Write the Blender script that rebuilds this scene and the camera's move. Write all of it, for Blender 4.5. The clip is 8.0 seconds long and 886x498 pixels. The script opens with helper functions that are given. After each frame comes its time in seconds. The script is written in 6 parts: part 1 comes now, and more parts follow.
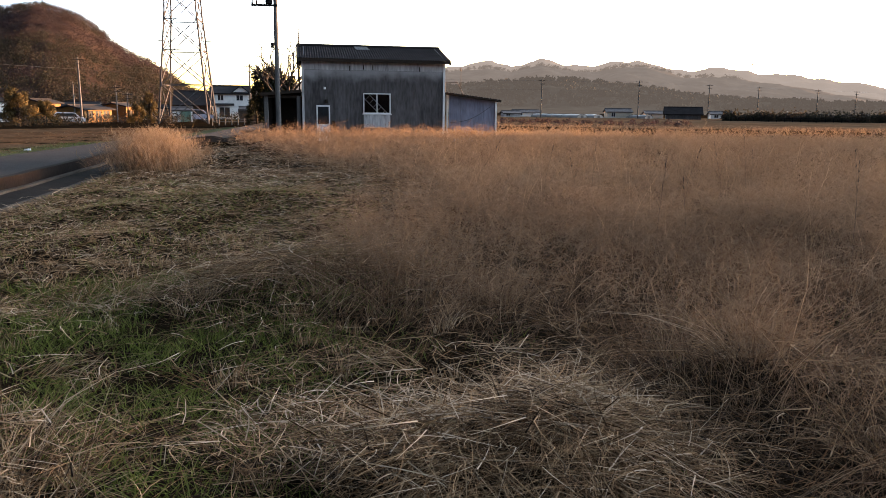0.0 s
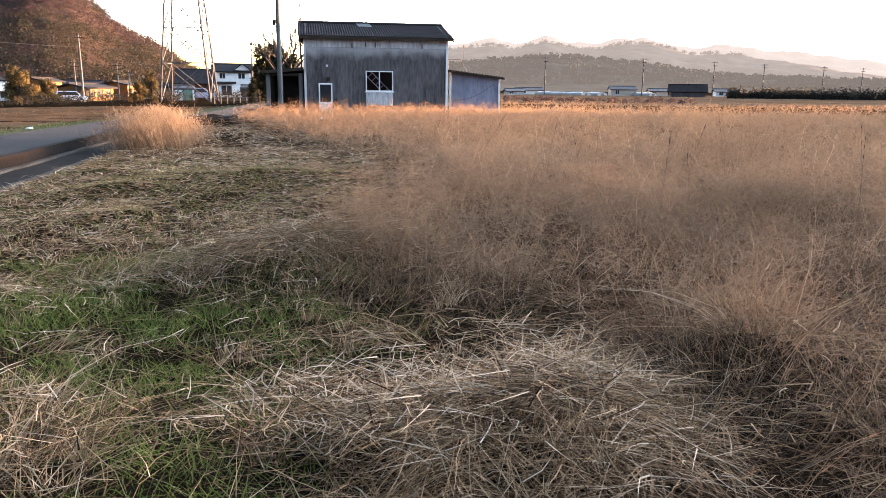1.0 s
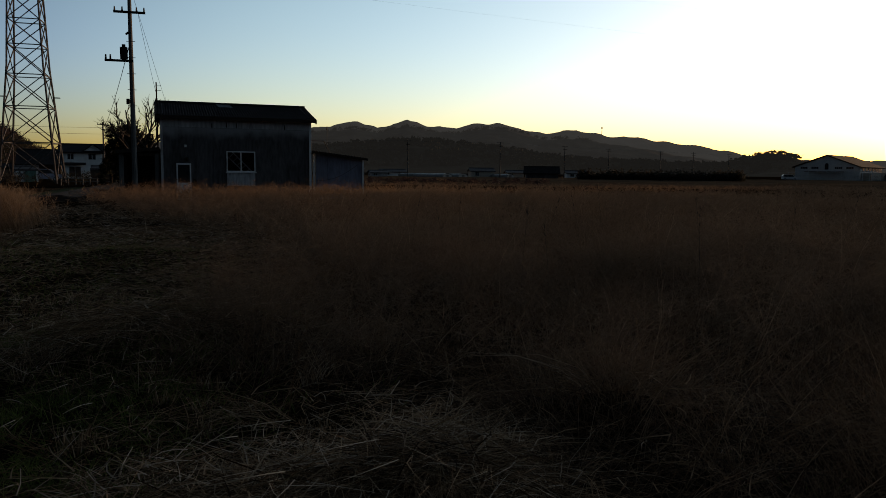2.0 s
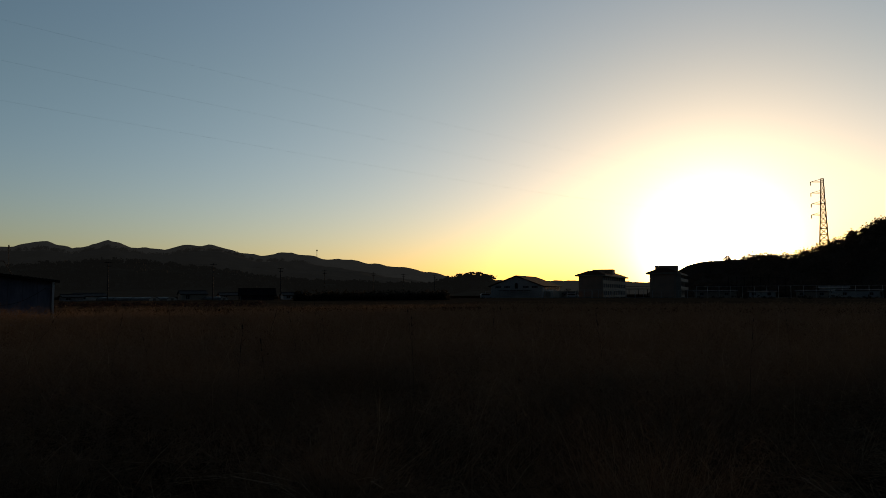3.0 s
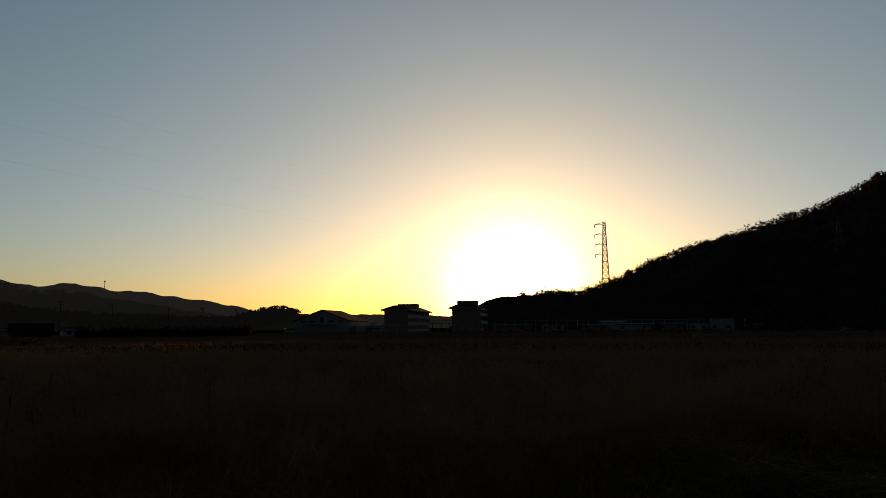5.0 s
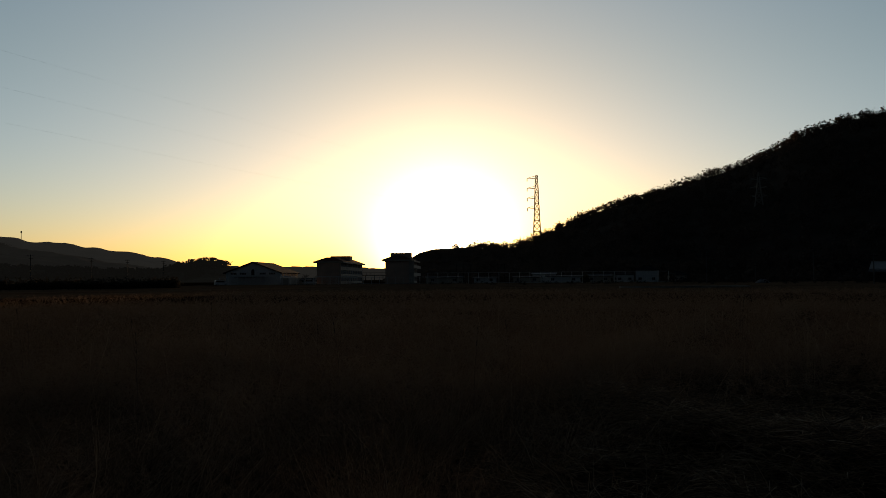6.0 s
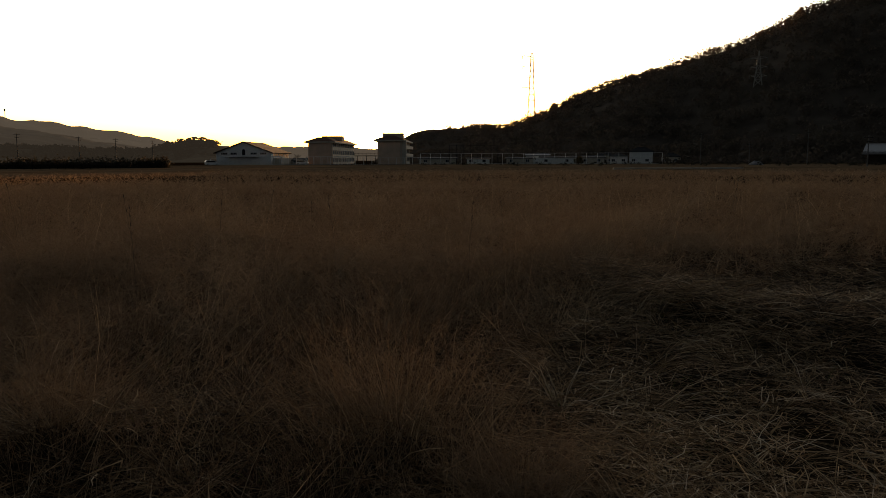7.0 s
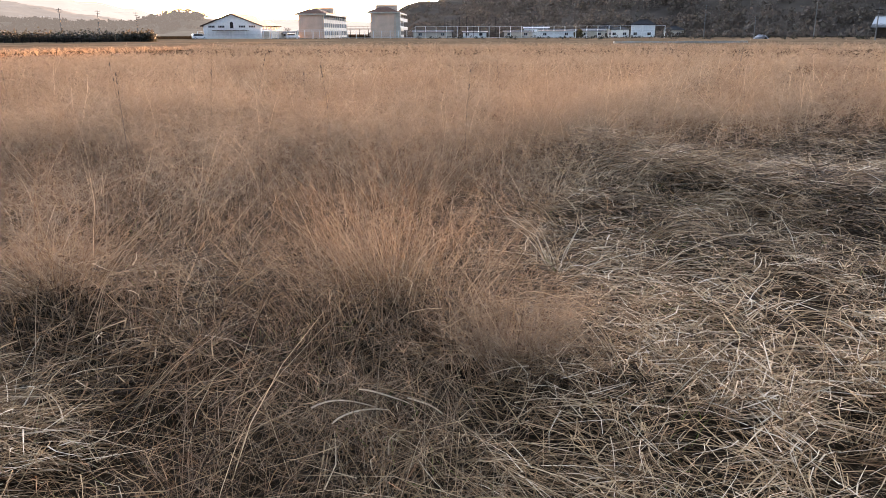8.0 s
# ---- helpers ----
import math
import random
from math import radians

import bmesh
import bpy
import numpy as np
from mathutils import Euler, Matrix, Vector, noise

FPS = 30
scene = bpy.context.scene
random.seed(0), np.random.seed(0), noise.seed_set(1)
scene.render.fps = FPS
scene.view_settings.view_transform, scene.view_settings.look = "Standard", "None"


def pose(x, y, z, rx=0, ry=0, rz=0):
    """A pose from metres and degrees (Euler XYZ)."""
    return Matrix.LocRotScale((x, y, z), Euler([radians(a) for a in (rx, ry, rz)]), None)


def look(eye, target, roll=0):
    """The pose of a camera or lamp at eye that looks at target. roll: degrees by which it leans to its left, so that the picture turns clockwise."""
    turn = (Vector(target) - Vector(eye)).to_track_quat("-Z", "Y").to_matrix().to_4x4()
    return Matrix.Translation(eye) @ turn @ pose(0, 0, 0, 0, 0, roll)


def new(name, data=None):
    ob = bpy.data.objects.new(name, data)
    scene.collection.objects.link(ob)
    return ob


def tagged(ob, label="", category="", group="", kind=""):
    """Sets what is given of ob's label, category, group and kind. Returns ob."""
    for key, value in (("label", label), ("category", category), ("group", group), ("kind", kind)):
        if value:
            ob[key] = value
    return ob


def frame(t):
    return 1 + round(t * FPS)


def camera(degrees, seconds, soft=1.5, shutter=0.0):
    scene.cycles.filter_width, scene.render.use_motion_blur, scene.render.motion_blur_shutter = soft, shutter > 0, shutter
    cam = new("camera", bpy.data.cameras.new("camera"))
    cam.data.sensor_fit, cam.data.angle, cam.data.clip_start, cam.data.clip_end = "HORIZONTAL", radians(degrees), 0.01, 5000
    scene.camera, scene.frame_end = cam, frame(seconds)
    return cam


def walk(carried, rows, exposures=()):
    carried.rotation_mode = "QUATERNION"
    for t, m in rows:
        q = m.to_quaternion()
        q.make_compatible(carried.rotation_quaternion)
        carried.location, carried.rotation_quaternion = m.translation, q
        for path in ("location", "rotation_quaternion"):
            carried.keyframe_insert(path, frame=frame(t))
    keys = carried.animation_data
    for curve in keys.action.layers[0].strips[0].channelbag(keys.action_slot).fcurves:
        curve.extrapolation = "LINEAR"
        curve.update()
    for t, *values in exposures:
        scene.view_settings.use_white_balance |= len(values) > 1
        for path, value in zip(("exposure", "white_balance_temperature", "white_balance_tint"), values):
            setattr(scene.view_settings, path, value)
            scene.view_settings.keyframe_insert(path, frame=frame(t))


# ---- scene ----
# ---- camera and its path ----
# seconds, place of the eye, then azimuth (clockwise from +y), tilt and lean in degrees
PATH = (
    (0.0, -0.02, -0.03, 1.500, 5.79, -10.56, 0.64),
    (0.2, -0.02, -0.03, 1.490, 5.60, -11.95, 0.56),
    (0.5, -0.02, -0.03, 1.485, 5.57, -12.19, 0.54),
    (1.0, -0.02, -0.03, 1.485, 5.57, -12.19, 0.54),
    (1.2, -0.02, -0.03, 1.487, 5.60, -12.11, 0.43),
    (1.75, -0.01, -0.02, 1.43, 10.90, -8.90, 0.45),
    (2.3, 0.00, 0.00, 1.32, 21.98, -2.45, 0.41),
    (2.5, 0.00, 0.00, 1.18, 26.45, -0.34, 0.08),
    (2.7, 0.00, 0.00, 1.22, 31.80, 1.61, -0.05),
    (3.0, 0.00, 0.00, 1.330, 37.25, 3.46, -0.19),
    (3.5, 0.00, 0.00, 1.470, 43.55, 5.02, -0.56),
    (4.0, 0.00, 0.00, 1.550, 47.04, 5.44, -0.82),
    (4.5, 0.00, 0.00, 1.600, 49.40, 5.69, -0.42),
    (5.2, 0.00, 0.00, 1.600, 53.20, 6.10, -0.35),
    (5.8, 0.00, 0.00, 1.600, 56.67, 5.05, -0.30),
    (6.0, 0.01, 0.01, 1.583, 57.18, 2.27, -0.42),
    (6.5, 0.024, 0.038, 1.552, 57.55, -2.32, -0.57),
    (7.0, 0.036, 0.061, 1.516, 57.70, -6.85, -0.19),
    (7.5, 0.039, 0.068, 1.485, 57.89, -10.47, -0.01),
    (8.0, 0.047, 0.078, 1.435, 58.01, -16.16, -0.19),
)
# seconds, stops, white balance in kelvin and tint
EXPOSURES = (
    (0.0, 2.08, 7450, 20), (0.3, 2.98, 7100, 20), (1.2, 3.15, 6900, 20), (1.75, 0.4, 6500, 7), (2.3, -2.52, 6600, 8), (2.5, -2.47, 6200, 6), (2.7, -2.42, 6250, 5), (3.0, -2.78, 6250, 4), (4.5, -3.0, 6600, 4),
    (5.8, -2.93, 6650, 4), (6.2, -2.3, 6900, 6), (6.5, -1.85, 7900, 11), (7.0, -0.5, 9300, 15), (7.5, 1.88, 8900, 20), (8.0, 3.38, 7250, 21),
)


def bearing(az, el=0.0, r=1.0):
    """A vector of horizontal length r at an azimuth and elevation in degrees."""
    a = radians(az)
    return Vector((r * math.sin(a), r * math.cos(a), r * math.tan(radians(el))))


rows = []
for t, ex, ey, ez, az, el, lean in PATH:
    eye = Vector((ex, ey, ez))
    rows.append((t, look(eye, eye + bearing(az, el), lean)))
cam = camera(61.475, 8.0, soft=0.85)
walk(cam, rows, EXPOSURES)

# ---- sky and sun ----
SUN_AZ, SUN_EL = 57.45, 2.22
SUN = bearing(SUN_AZ, SUN_EL).normalized()
world = bpy.data.worlds.new("dusk_sky")
scene.world = world
world.use_nodes = True
wn, wl = world.node_tree.nodes, world.node_tree.links
wn.clear()
sky = wn.new("ShaderNodeTexSky")
sky.sky_type, sky.sun_disc = "NISHITA", False
sky.sun_elevation, sky.sun_rotation = radians(SUN_EL), radians(SUN_AZ)
sky.air_density, sky.dust_density, sky.ozone_density = 1.0, 0.75, 1.5
wc = wn.new("ShaderNodeTexCoord")
wd = wn.new("ShaderNodeVectorMath")
wd.operation = "DOT_PRODUCT"
wd.inputs[1].default_value = SUN
wl.new(wc.outputs["Generated"], wd.inputs[0])


def wmath(op, a, b):
    n = wn.new("ShaderNodeMath")
    n.operation = op
    if op == "MULTIPLY_ADD":
        n.inputs[2].default_value = 0.5
    for i, v in enumerate((a, b)):
        if isinstance(v, (int, float)):
            n.inputs[i].default_value = v
        else:
            wl.new(v, n.inputs[i])
    return n.outputs[0]


def wscale(colour, factor):
    n = wn.new("ShaderNodeVectorMath")
    n.operation = "SCALE"
    if isinstance(colour, tuple):
        n.inputs[0].default_value = colour
    else:
        wl.new(colour, n.inputs[0])
    if isinstance(factor, (int, float)):
        n.inputs["Scale"].default_value = factor
    else:
        wl.new(factor, n.inputs["Scale"])
    return n.outputs[0]


def wadd(a, b):
    n = wn.new("ShaderNodeVectorMath")
    wl.new(a, n.inputs[0])
    wl.new(b, n.inputs[1])
    return n.outputs[0]


near_sun = wmath("MAXIMUM", wd.outputs["Value"], 0.0)
# the dusk sky is brightest on the sun's side and falls off smoothly to the opposite side
fall = wn.new("ShaderNodeMapRange")
fall.interpolation_type = "SMOOTHSTEP"
fall.inputs["From Min"].default_value, fall.inputs["From Max"].default_value = -0.1, 0.62
fall.inputs["To Min"].default_value, fall.inputs["To Max"].default_value = 0.10, 1.0
wl.new(wd.outputs["Value"], fall.inputs["Value"])
lit = fall.outputs["Result"]
wide = wscale((0.82, 0.97, 1.0), wmath("MULTIPLY", wmath("POWER", near_sun, 5.0), 0.5))
halo = wscale((1.0, 0.9, 0.62), wmath("MULTIPLY", wmath("POWER", near_sun, 85.0), 0.9))
core = wscale((1.0, 0.92, 0.75), wmath("MULTIPLY", wmath("POWER", near_sun, 380.0), 10.0))
# the sun's own disc, a quarter of a degree in radius
disc = wn.new("ShaderNodeMapRange")
disc.interpolation_type = "SMOOTHSTEP"
disc.inputs["From Min"].default_value, disc.inputs["From Max"].default_value = math.cos(radians(0.34)), math.cos(radians(0.22))
wl.new(wd.outputs["Value"], disc.inputs["Value"])
tinted = wn.new("ShaderNodeVectorMath")
tinted.operation = "MULTIPLY"
wl.new(sky.outputs[0], tinted.inputs[0])
# the low sky opposite the sun is whiter than the clear-air model gives
wz = wn.new("ShaderNodeSeparateXYZ")
wl.new(wc.outputs["Generated"], wz.inputs[0])
low = wn.new("ShaderNodeMapRange")
low.interpolation_type = "SMOOTHSTEP"
low.inputs["From Min"].default_value, low.inputs["From Max"].default_value = 0.0, 0.3
low.inputs["To Min"].default_value, low.inputs["To Max"].default_value = 1.0, 0.0
wl.new(wz.outputs[2], low.inputs["Value"])
cool = wn.new("ShaderNodeMix")
cool.data_type = "RGBA"
wl.new(wmath("MULTIPLY", low.outputs["Result"], wmath("SUBTRACT", 1.0, lit)), cool.inputs[0])
warm = wn.new("ShaderNodeMix")
warm.data_type = "RGBA"
wl.new(low.outputs["Result"], warm.inputs[0])
warm.inputs[6].default_value = (0.93, 1.0, 1.14, 1)
warm.inputs[7].default_value = (0.88, 1.0, 1.55, 1)
wl.new(warm.outputs[2], cool.inputs[6])
cool.inputs[7].default_value = (0.92, 1.35, 3.4, 1)
wl.new(cool.outputs[2], tinted.inputs[1])
total = wadd(wadd(wadd(wadd(wscale(tinted.outputs[0], wmath("MULTIPLY", lit, 0.55)), wide), halo), core), wscale((1.0, 0.8, 0.5), wmath("MULTIPLY", disc.outputs["Result"], 150.0)))
# the haze near the horizon is brighter than the clear sky overhead
haze = wn.new("ShaderNodeMapRange")
haze.interpolation_type = "SMOOTHSTEP"
haze.inputs["From Min"].default_value, haze.inputs["From Max"].default_value = 0.36, 0.72
haze.inputs["To Min"].default_value, haze.inputs["To Max"].default_value = 1.9, 1.0
wl.new(wz.outputs[2], haze.inputs["Value"])
bg = wn.new("ShaderNodeBackground")
wl.new(wscale(total, haze.outputs["Result"]), bg.inputs["Color"])
bg.inputs["Strength"].default_value = 1.0
wo = wn.new("ShaderNodeOutputWorld")
wl.new(bg.outputs[0], wo.inputs["Surface"])

sun_data = bpy.data.lights.new("sun", "SUN")
sun_data.energy, sun_data.angle, sun_data.color = 10.0, radians(0.55), (1.0, 0.57, 0.29)
sun_ob = new("sun", sun_data)
sun_ob.matrix_world = look(SUN * 200, (0, 0, 0))


# ---- materials ----
def material(name, colour, rough=0.8, vary=0.25, scale=2.0, fine=20.0, bump=0.3, metal=0.0, dark=None, spec=0.3, stretch=1.0):
    """A surface whose colour drifts to `dark` in patches, with a finer grain and a little relief."""
    m = bpy.data.materials.new(name)
    m.use_nodes = True
    n, l = m.node_tree.nodes, m.node_tree.links
    p = n["Principled BSDF"]
    tc = n.new("ShaderNodeTexCoord")
    a, b = n.new("ShaderNodeTexNoise"), n.new("ShaderNodeTexNoise")
    a.inputs["Scale"].default_value, b.inputs["Scale"].default_value = scale, fine
    a.inputs["Detail"].default_value = 6.0
    b.inputs["Detail"].default_value = 3.0
    mp = n.new("ShaderNodeMapping")
    mp.inputs["Scale"].default_value = (1.0, 1.0, stretch)
    l.new(tc.outputs["Object"], mp.inputs["Vector"])
    for q in (a, b):
        l.new(mp.outputs[0], q.inputs["Vector"])
    add = n.new("ShaderNodeMath")
    add.operation = "ADD"
    half = n.new("ShaderNodeMath")
    half.operation = "MULTIPLY"
    half.inputs[1].default_value = 0.5
    l.new(a.outputs[0], add.inputs[0])
    l.new(b.outputs[0], add.inputs[1])
    l.new(add.outputs[0], half.inputs[0])
    r = n.new("ShaderNodeValToRGB")
    dark = dark or tuple(c * (1 - vary) for c in colour)
    light = tuple(min(1.0, c * (1 + vary * 0.5)) for c in colour)
    r.color_ramp.elements[0].position, r.color_ramp.elements[1].position = 0.36, 0.66
    r.color_ramp.elements[0].color, r.color_ramp.elements[1].color = (*dark, 1), (*light, 1)
    l.new(half.outputs[0], r.inputs[0])
    l.new(r.outputs[0], p.inputs["Base Color"])
    p.inputs["Roughness"].default_value, p.inputs["Metallic"].default_value = rough, metal
    p.inputs["Specular IOR Level"].default_value = spec
    if bump:
        u = n.new("ShaderNodeBump")
        u.inputs["Strength"].default_value = bump
        u.inputs["Distance"].default_value = 0.02
        l.new(b.outputs[0], u.inputs["Height"])
        l.new(u.outputs[0], p.inputs["Normal"])
    return m


def blade_material(name, colours, through_light=0.35, patch=None, patch_scale=0.5):
    """Grass: one of the colours for each blade, by its tint, with light coming through it."""
    m = bpy.data.materials.new(name)
    m.use_nodes = True
    n, l = m.node_tree.nodes, m.node_tree.links
    p = n["Principled BSDF"]
    at = n.new("ShaderNodeAttribute")
    at.attribute_name = "tint"
    r = n.new("ShaderNodeValToRGB")
    el = r.color_ramp.elements
    while len(el) < len(colours):
        el.new(0.5)
    for i, c in enumerate(colours):
        el[i].position, el[i].color = i / (len(colours) - 1), (*c, 1)
    l.new(at.outputs["Fac"], r.inputs[0])
    out = r.outputs[0]
    if patch:
        tc, no = n.new("ShaderNodeTexCoord"), n.new("ShaderNodeTexNoise")
        no.inputs["Scale"].default_value = patch_scale
        no.inputs["Detail"].default_value = 4.0
        l.new(tc.outputs["Object"], no.inputs["Vector"])
        rr = n.new("ShaderNodeValToRGB")
        rr.color_ramp.elements[0].position, rr.color_ramp.elements[1].position = 0.4, 0.62
        l.new(no.outputs[0], rr.inputs[0])
        mx = n.new("ShaderNodeMix")
        mx.data_type, mx.blend_type = "RGBA", "MULTIPLY"
        l.new(rr.outputs[0], mx.inputs[0])
        l.new(out, mx.inputs[6])
        mx.inputs[7].default_value = (*patch, 1)
        out = mx.outputs[2]
    l.new(out, p.inputs["Base Color"])
    p.inputs["Roughness"].default_value = 0.85
    p.inputs["Specular IOR Level"].default_value = 0.05
    tr, mix = n.new("ShaderNodeBsdfTranslucent"), n.new("ShaderNodeMixShader")
    l.new(out, tr.inputs["Color"])
    mix.inputs[0].default_value = through_light
    l.new(p.outputs[0], mix.inputs[1])
    l.new(tr.outputs[0], mix.inputs[2])
    l.new(mix.outputs[0], n["Material Output"].inputs["Surface"])
    return m


def glass_material(name, colour=(0.02, 0.025, 0.03), rough=0.06):
    m = material(name, colour, rough, 0.2, 3, 30, 0.0, spec=0.6)
    return m


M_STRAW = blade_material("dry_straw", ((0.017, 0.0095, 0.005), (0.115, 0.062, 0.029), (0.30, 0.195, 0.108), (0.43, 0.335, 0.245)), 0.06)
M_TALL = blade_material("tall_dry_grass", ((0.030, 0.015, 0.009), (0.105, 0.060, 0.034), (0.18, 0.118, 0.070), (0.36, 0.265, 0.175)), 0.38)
M_PLUME = blade_material("feathery_plumes", ((0.090, 0.056, 0.036), (0.145, 0.098, 0.066), (0.20, 0.143, 0.099), (0.29, 0.215, 0.15)), 0.42)
M_GREEN = blade_material("green_grass", ((0.048, 0.068, 0.014), (0.088, 0.115, 0.023), (0.132, 0.158, 0.036), (0.22, 0.205, 0.078)), 0.3)
M_WOOD_BROWN = blade_material("bare_woodland", ((0.027, 0.020, 0.022), (0.034, 0.024, 0.026), (0.040, 0.028, 0.029), (0.030, 0.025, 0.024)), 0.3)
M_WOOD_DARK = blade_material("evergreen_woodland", ((0.017, 0.018, 0.013), (0.024, 0.024, 0.018), (0.031, 0.027, 0.022), (0.038, 0.030, 0.025)), 0.3)
# brown bare trees, lightened and evened out in place of the hill's haze
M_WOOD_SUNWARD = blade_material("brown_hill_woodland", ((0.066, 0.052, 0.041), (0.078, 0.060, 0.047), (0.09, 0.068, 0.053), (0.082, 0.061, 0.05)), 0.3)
M_LEAF = blade_material("evergreen_leaves", ((0.009, 0.011, 0.006), (0.014, 0.017, 0.009), (0.02, 0.022, 0.011)), 0.05)
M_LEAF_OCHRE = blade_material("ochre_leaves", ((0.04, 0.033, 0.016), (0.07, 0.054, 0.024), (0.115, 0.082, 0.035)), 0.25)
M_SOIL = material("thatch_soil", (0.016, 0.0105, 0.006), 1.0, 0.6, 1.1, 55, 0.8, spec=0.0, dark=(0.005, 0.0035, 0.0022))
M_HILL = material("wooded_hillside", (0.036, 0.024, 0.02), 1.0, 0.4, 0.012, 0.12, 0.0, spec=0.0)
# slope in the same lightened tone, haze put into the colour
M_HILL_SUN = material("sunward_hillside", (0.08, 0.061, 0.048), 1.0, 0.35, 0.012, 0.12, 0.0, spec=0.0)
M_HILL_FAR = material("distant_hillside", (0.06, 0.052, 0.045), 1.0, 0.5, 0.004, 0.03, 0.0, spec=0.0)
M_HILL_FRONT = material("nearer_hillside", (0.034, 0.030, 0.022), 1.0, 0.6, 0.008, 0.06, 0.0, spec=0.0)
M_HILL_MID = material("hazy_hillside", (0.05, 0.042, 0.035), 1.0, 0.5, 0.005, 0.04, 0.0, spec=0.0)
# a faint emission on these far hillsides stands in for the evening haze
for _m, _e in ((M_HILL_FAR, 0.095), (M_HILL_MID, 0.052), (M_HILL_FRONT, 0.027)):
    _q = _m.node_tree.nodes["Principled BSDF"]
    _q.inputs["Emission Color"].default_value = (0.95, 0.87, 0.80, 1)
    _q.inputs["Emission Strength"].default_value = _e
M_ASPHALT = material("worn_asphalt", (0.025, 0.022, 0.022), 1.0, 0.35, 0.6, 60, 0.5, spec=0.1)
M_CONCRETE = material("weathered_concrete", (0.055, 0.046, 0.038), 1.0, 0.5, 1.2, 30, 0.4, spec=0.05)
# rust stains, darkened further for the tall grass's shade on the wall
M_RUSTWALL_SHADE = material("stained_concrete_with_shade", (0.011, 0.0075, 0.006), 1.0, 0.5, 1.5, 14, 0.5, spec=0.05)
M_SHEET = material("grey_weathered_sheet", (0.105, 0.096, 0.095), 0.9, 0.55, 1.5, 9, 0.1, spec=0.1, stretch=0.22)
def bleach(m, z0, z1, pale):
    """Chalky bleached paint that fades out unevenly below the upper edge of a wall."""
    n, l = m.node_tree.nodes, m.node_tree.links
    p = n["Principled BSDF"]
    src = p.inputs["Base Color"].links[0].from_socket
    tc, sp, no, mr, mu, mx = (n.new("ShaderNode" + k) for k in ("TexCoord", "SeparateXYZ", "TexNoise", "MapRange", "Math", "Mix"))
    l.new(tc.outputs["Object"], sp.inputs[0])
    l.new(tc.outputs["Object"], no.inputs["Vector"])
    no.inputs["Scale"].default_value, no.inputs["Detail"].default_value = 1.3, 6.0
    mu.operation, mu.inputs[2].default_value = "MULTIPLY_ADD", -0.5
    mu.inputs[1].default_value = 1.0
    l.new(no.outputs[0], mu.inputs[0])
    ad = n.new("ShaderNodeMath")
    l.new(sp.outputs[2], ad.inputs[0])
    l.new(mu.outputs[0], ad.inputs[1])
    mr.interpolation_type = "SMOOTHSTEP"
    mr.inputs["From Min"].default_value, mr.inputs["From Max"].default_value = z0, z1
    l.new(ad.outputs[0], mr.inputs["Value"])
    mx.data_type = "RGBA"
    l.new(mr.outputs["Result"], mx.inputs[0])
    l.new(src, mx.inputs[6])
    mx.inputs[7].default_value = (*pale, 1)
    l.new(mx.outputs[2], p.inputs["Base Color"])


bleach(M_SHEET, 3.2, 4.0, (0.36, 0.345, 0.345))
M_SHEET_PALE = material("pale_weathered_sheet", (0.50, 0.48, 0.475), 0.9, 0.45, 2.2, 9, 0.1, spec=0.1, stretch=0.2)
M_ROOF = material("dark_corrugated_roofing", (0.03, 0.026, 0.026), 1.0, 0.45, 0.8, 12, 0.2, spec=0.02)
M_ROOF_CLEAR = material("translucent_roofing", (0.38, 0.38, 0.36), 0.5, 0.2, 1.5, 20, 0.1)
M_BLUE = material("blue_painted_sheet", (0.21, 0.225, 0.29), 0.8, 0.35, 1.5, 10, 0.1, spec=0.1, stretch=0.2)
M_WHITE = material("white_paint", (0.75, 0.74, 0.72), 0.6, 0.18, 1.3, 18, 0.1)
M_CREAM = material("cream_render", (0.52, 0.45, 0.37), 0.85, 0.25, 0.4, 6, 0.2)
# the gold of the low sun is put into this wall colour
M_SUNSET_WALL = material("sunset_tinted_plaster", (0.19, 0.10, 0.036), 0.9, 0.3, 0.5, 6, 0.2)
M_PINK = material("pinkish_render", (0.68, 0.48, 0.36), 0.85, 0.25, 0.3, 5, 0.2)
M_TILE = material("dark_roof_tiles", (0.03, 0.028, 0.029), 0.95, 0.35, 0.8, 8, 0.3, spec=0.05)
M_TILE_RED = material("brown_red_roof", (0.11, 0.055, 0.037), 1.0, 0.3, 0.6, 6, 0.2, spec=0.02)
M_TIMBER = material("aged_timber", (0.04, 0.03, 0.024), 0.95, 0.4, 1.5, 18, 0.3, spec=0.05)
M_GLASS = glass_material("dark_window_glass")
# pale pane colour stands in for the sky mirrored in the school windows
M_SKY_PANE = glass_material("sky_toned_window_glass", (0.26, 0.26, 0.27), 0.12)
M_ALU = material("aluminium_frame", (0.62, 0.62, 0.62), 0.45, 0.15, 3, 30, 0.0, metal=0.3)
M_STEEL = material("galvanised_steel", (0.013, 0.013, 0.0145), 0.9, 0.25, 1.5, 20, 0.1, spec=0.0)
M_GALV = material("pale_galvanised_steel", (0.075, 0.072, 0.074), 0.75, 0.3, 1.5, 20, 0.1, spec=0.1)
M_POLE = material("concrete_pole", (0.13, 0.125, 0.12), 0.95, 0.35, 0.9, 25, 0.2, spec=0.05)
M_WIRE = material("black_cable", (0.03, 0.03, 0.03), 0.6, 0.1, 3, 9, 0.0)
M_BARK = material("bark", (0.032, 0.025, 0.02), 0.95, 0.4, 3.0, 25, 0.6)
M_STUBBLE = material("stubble_field", (0.12, 0.066, 0.036), 1.0, 0.5, 0.35, 6, 0.5, spec=0.0)
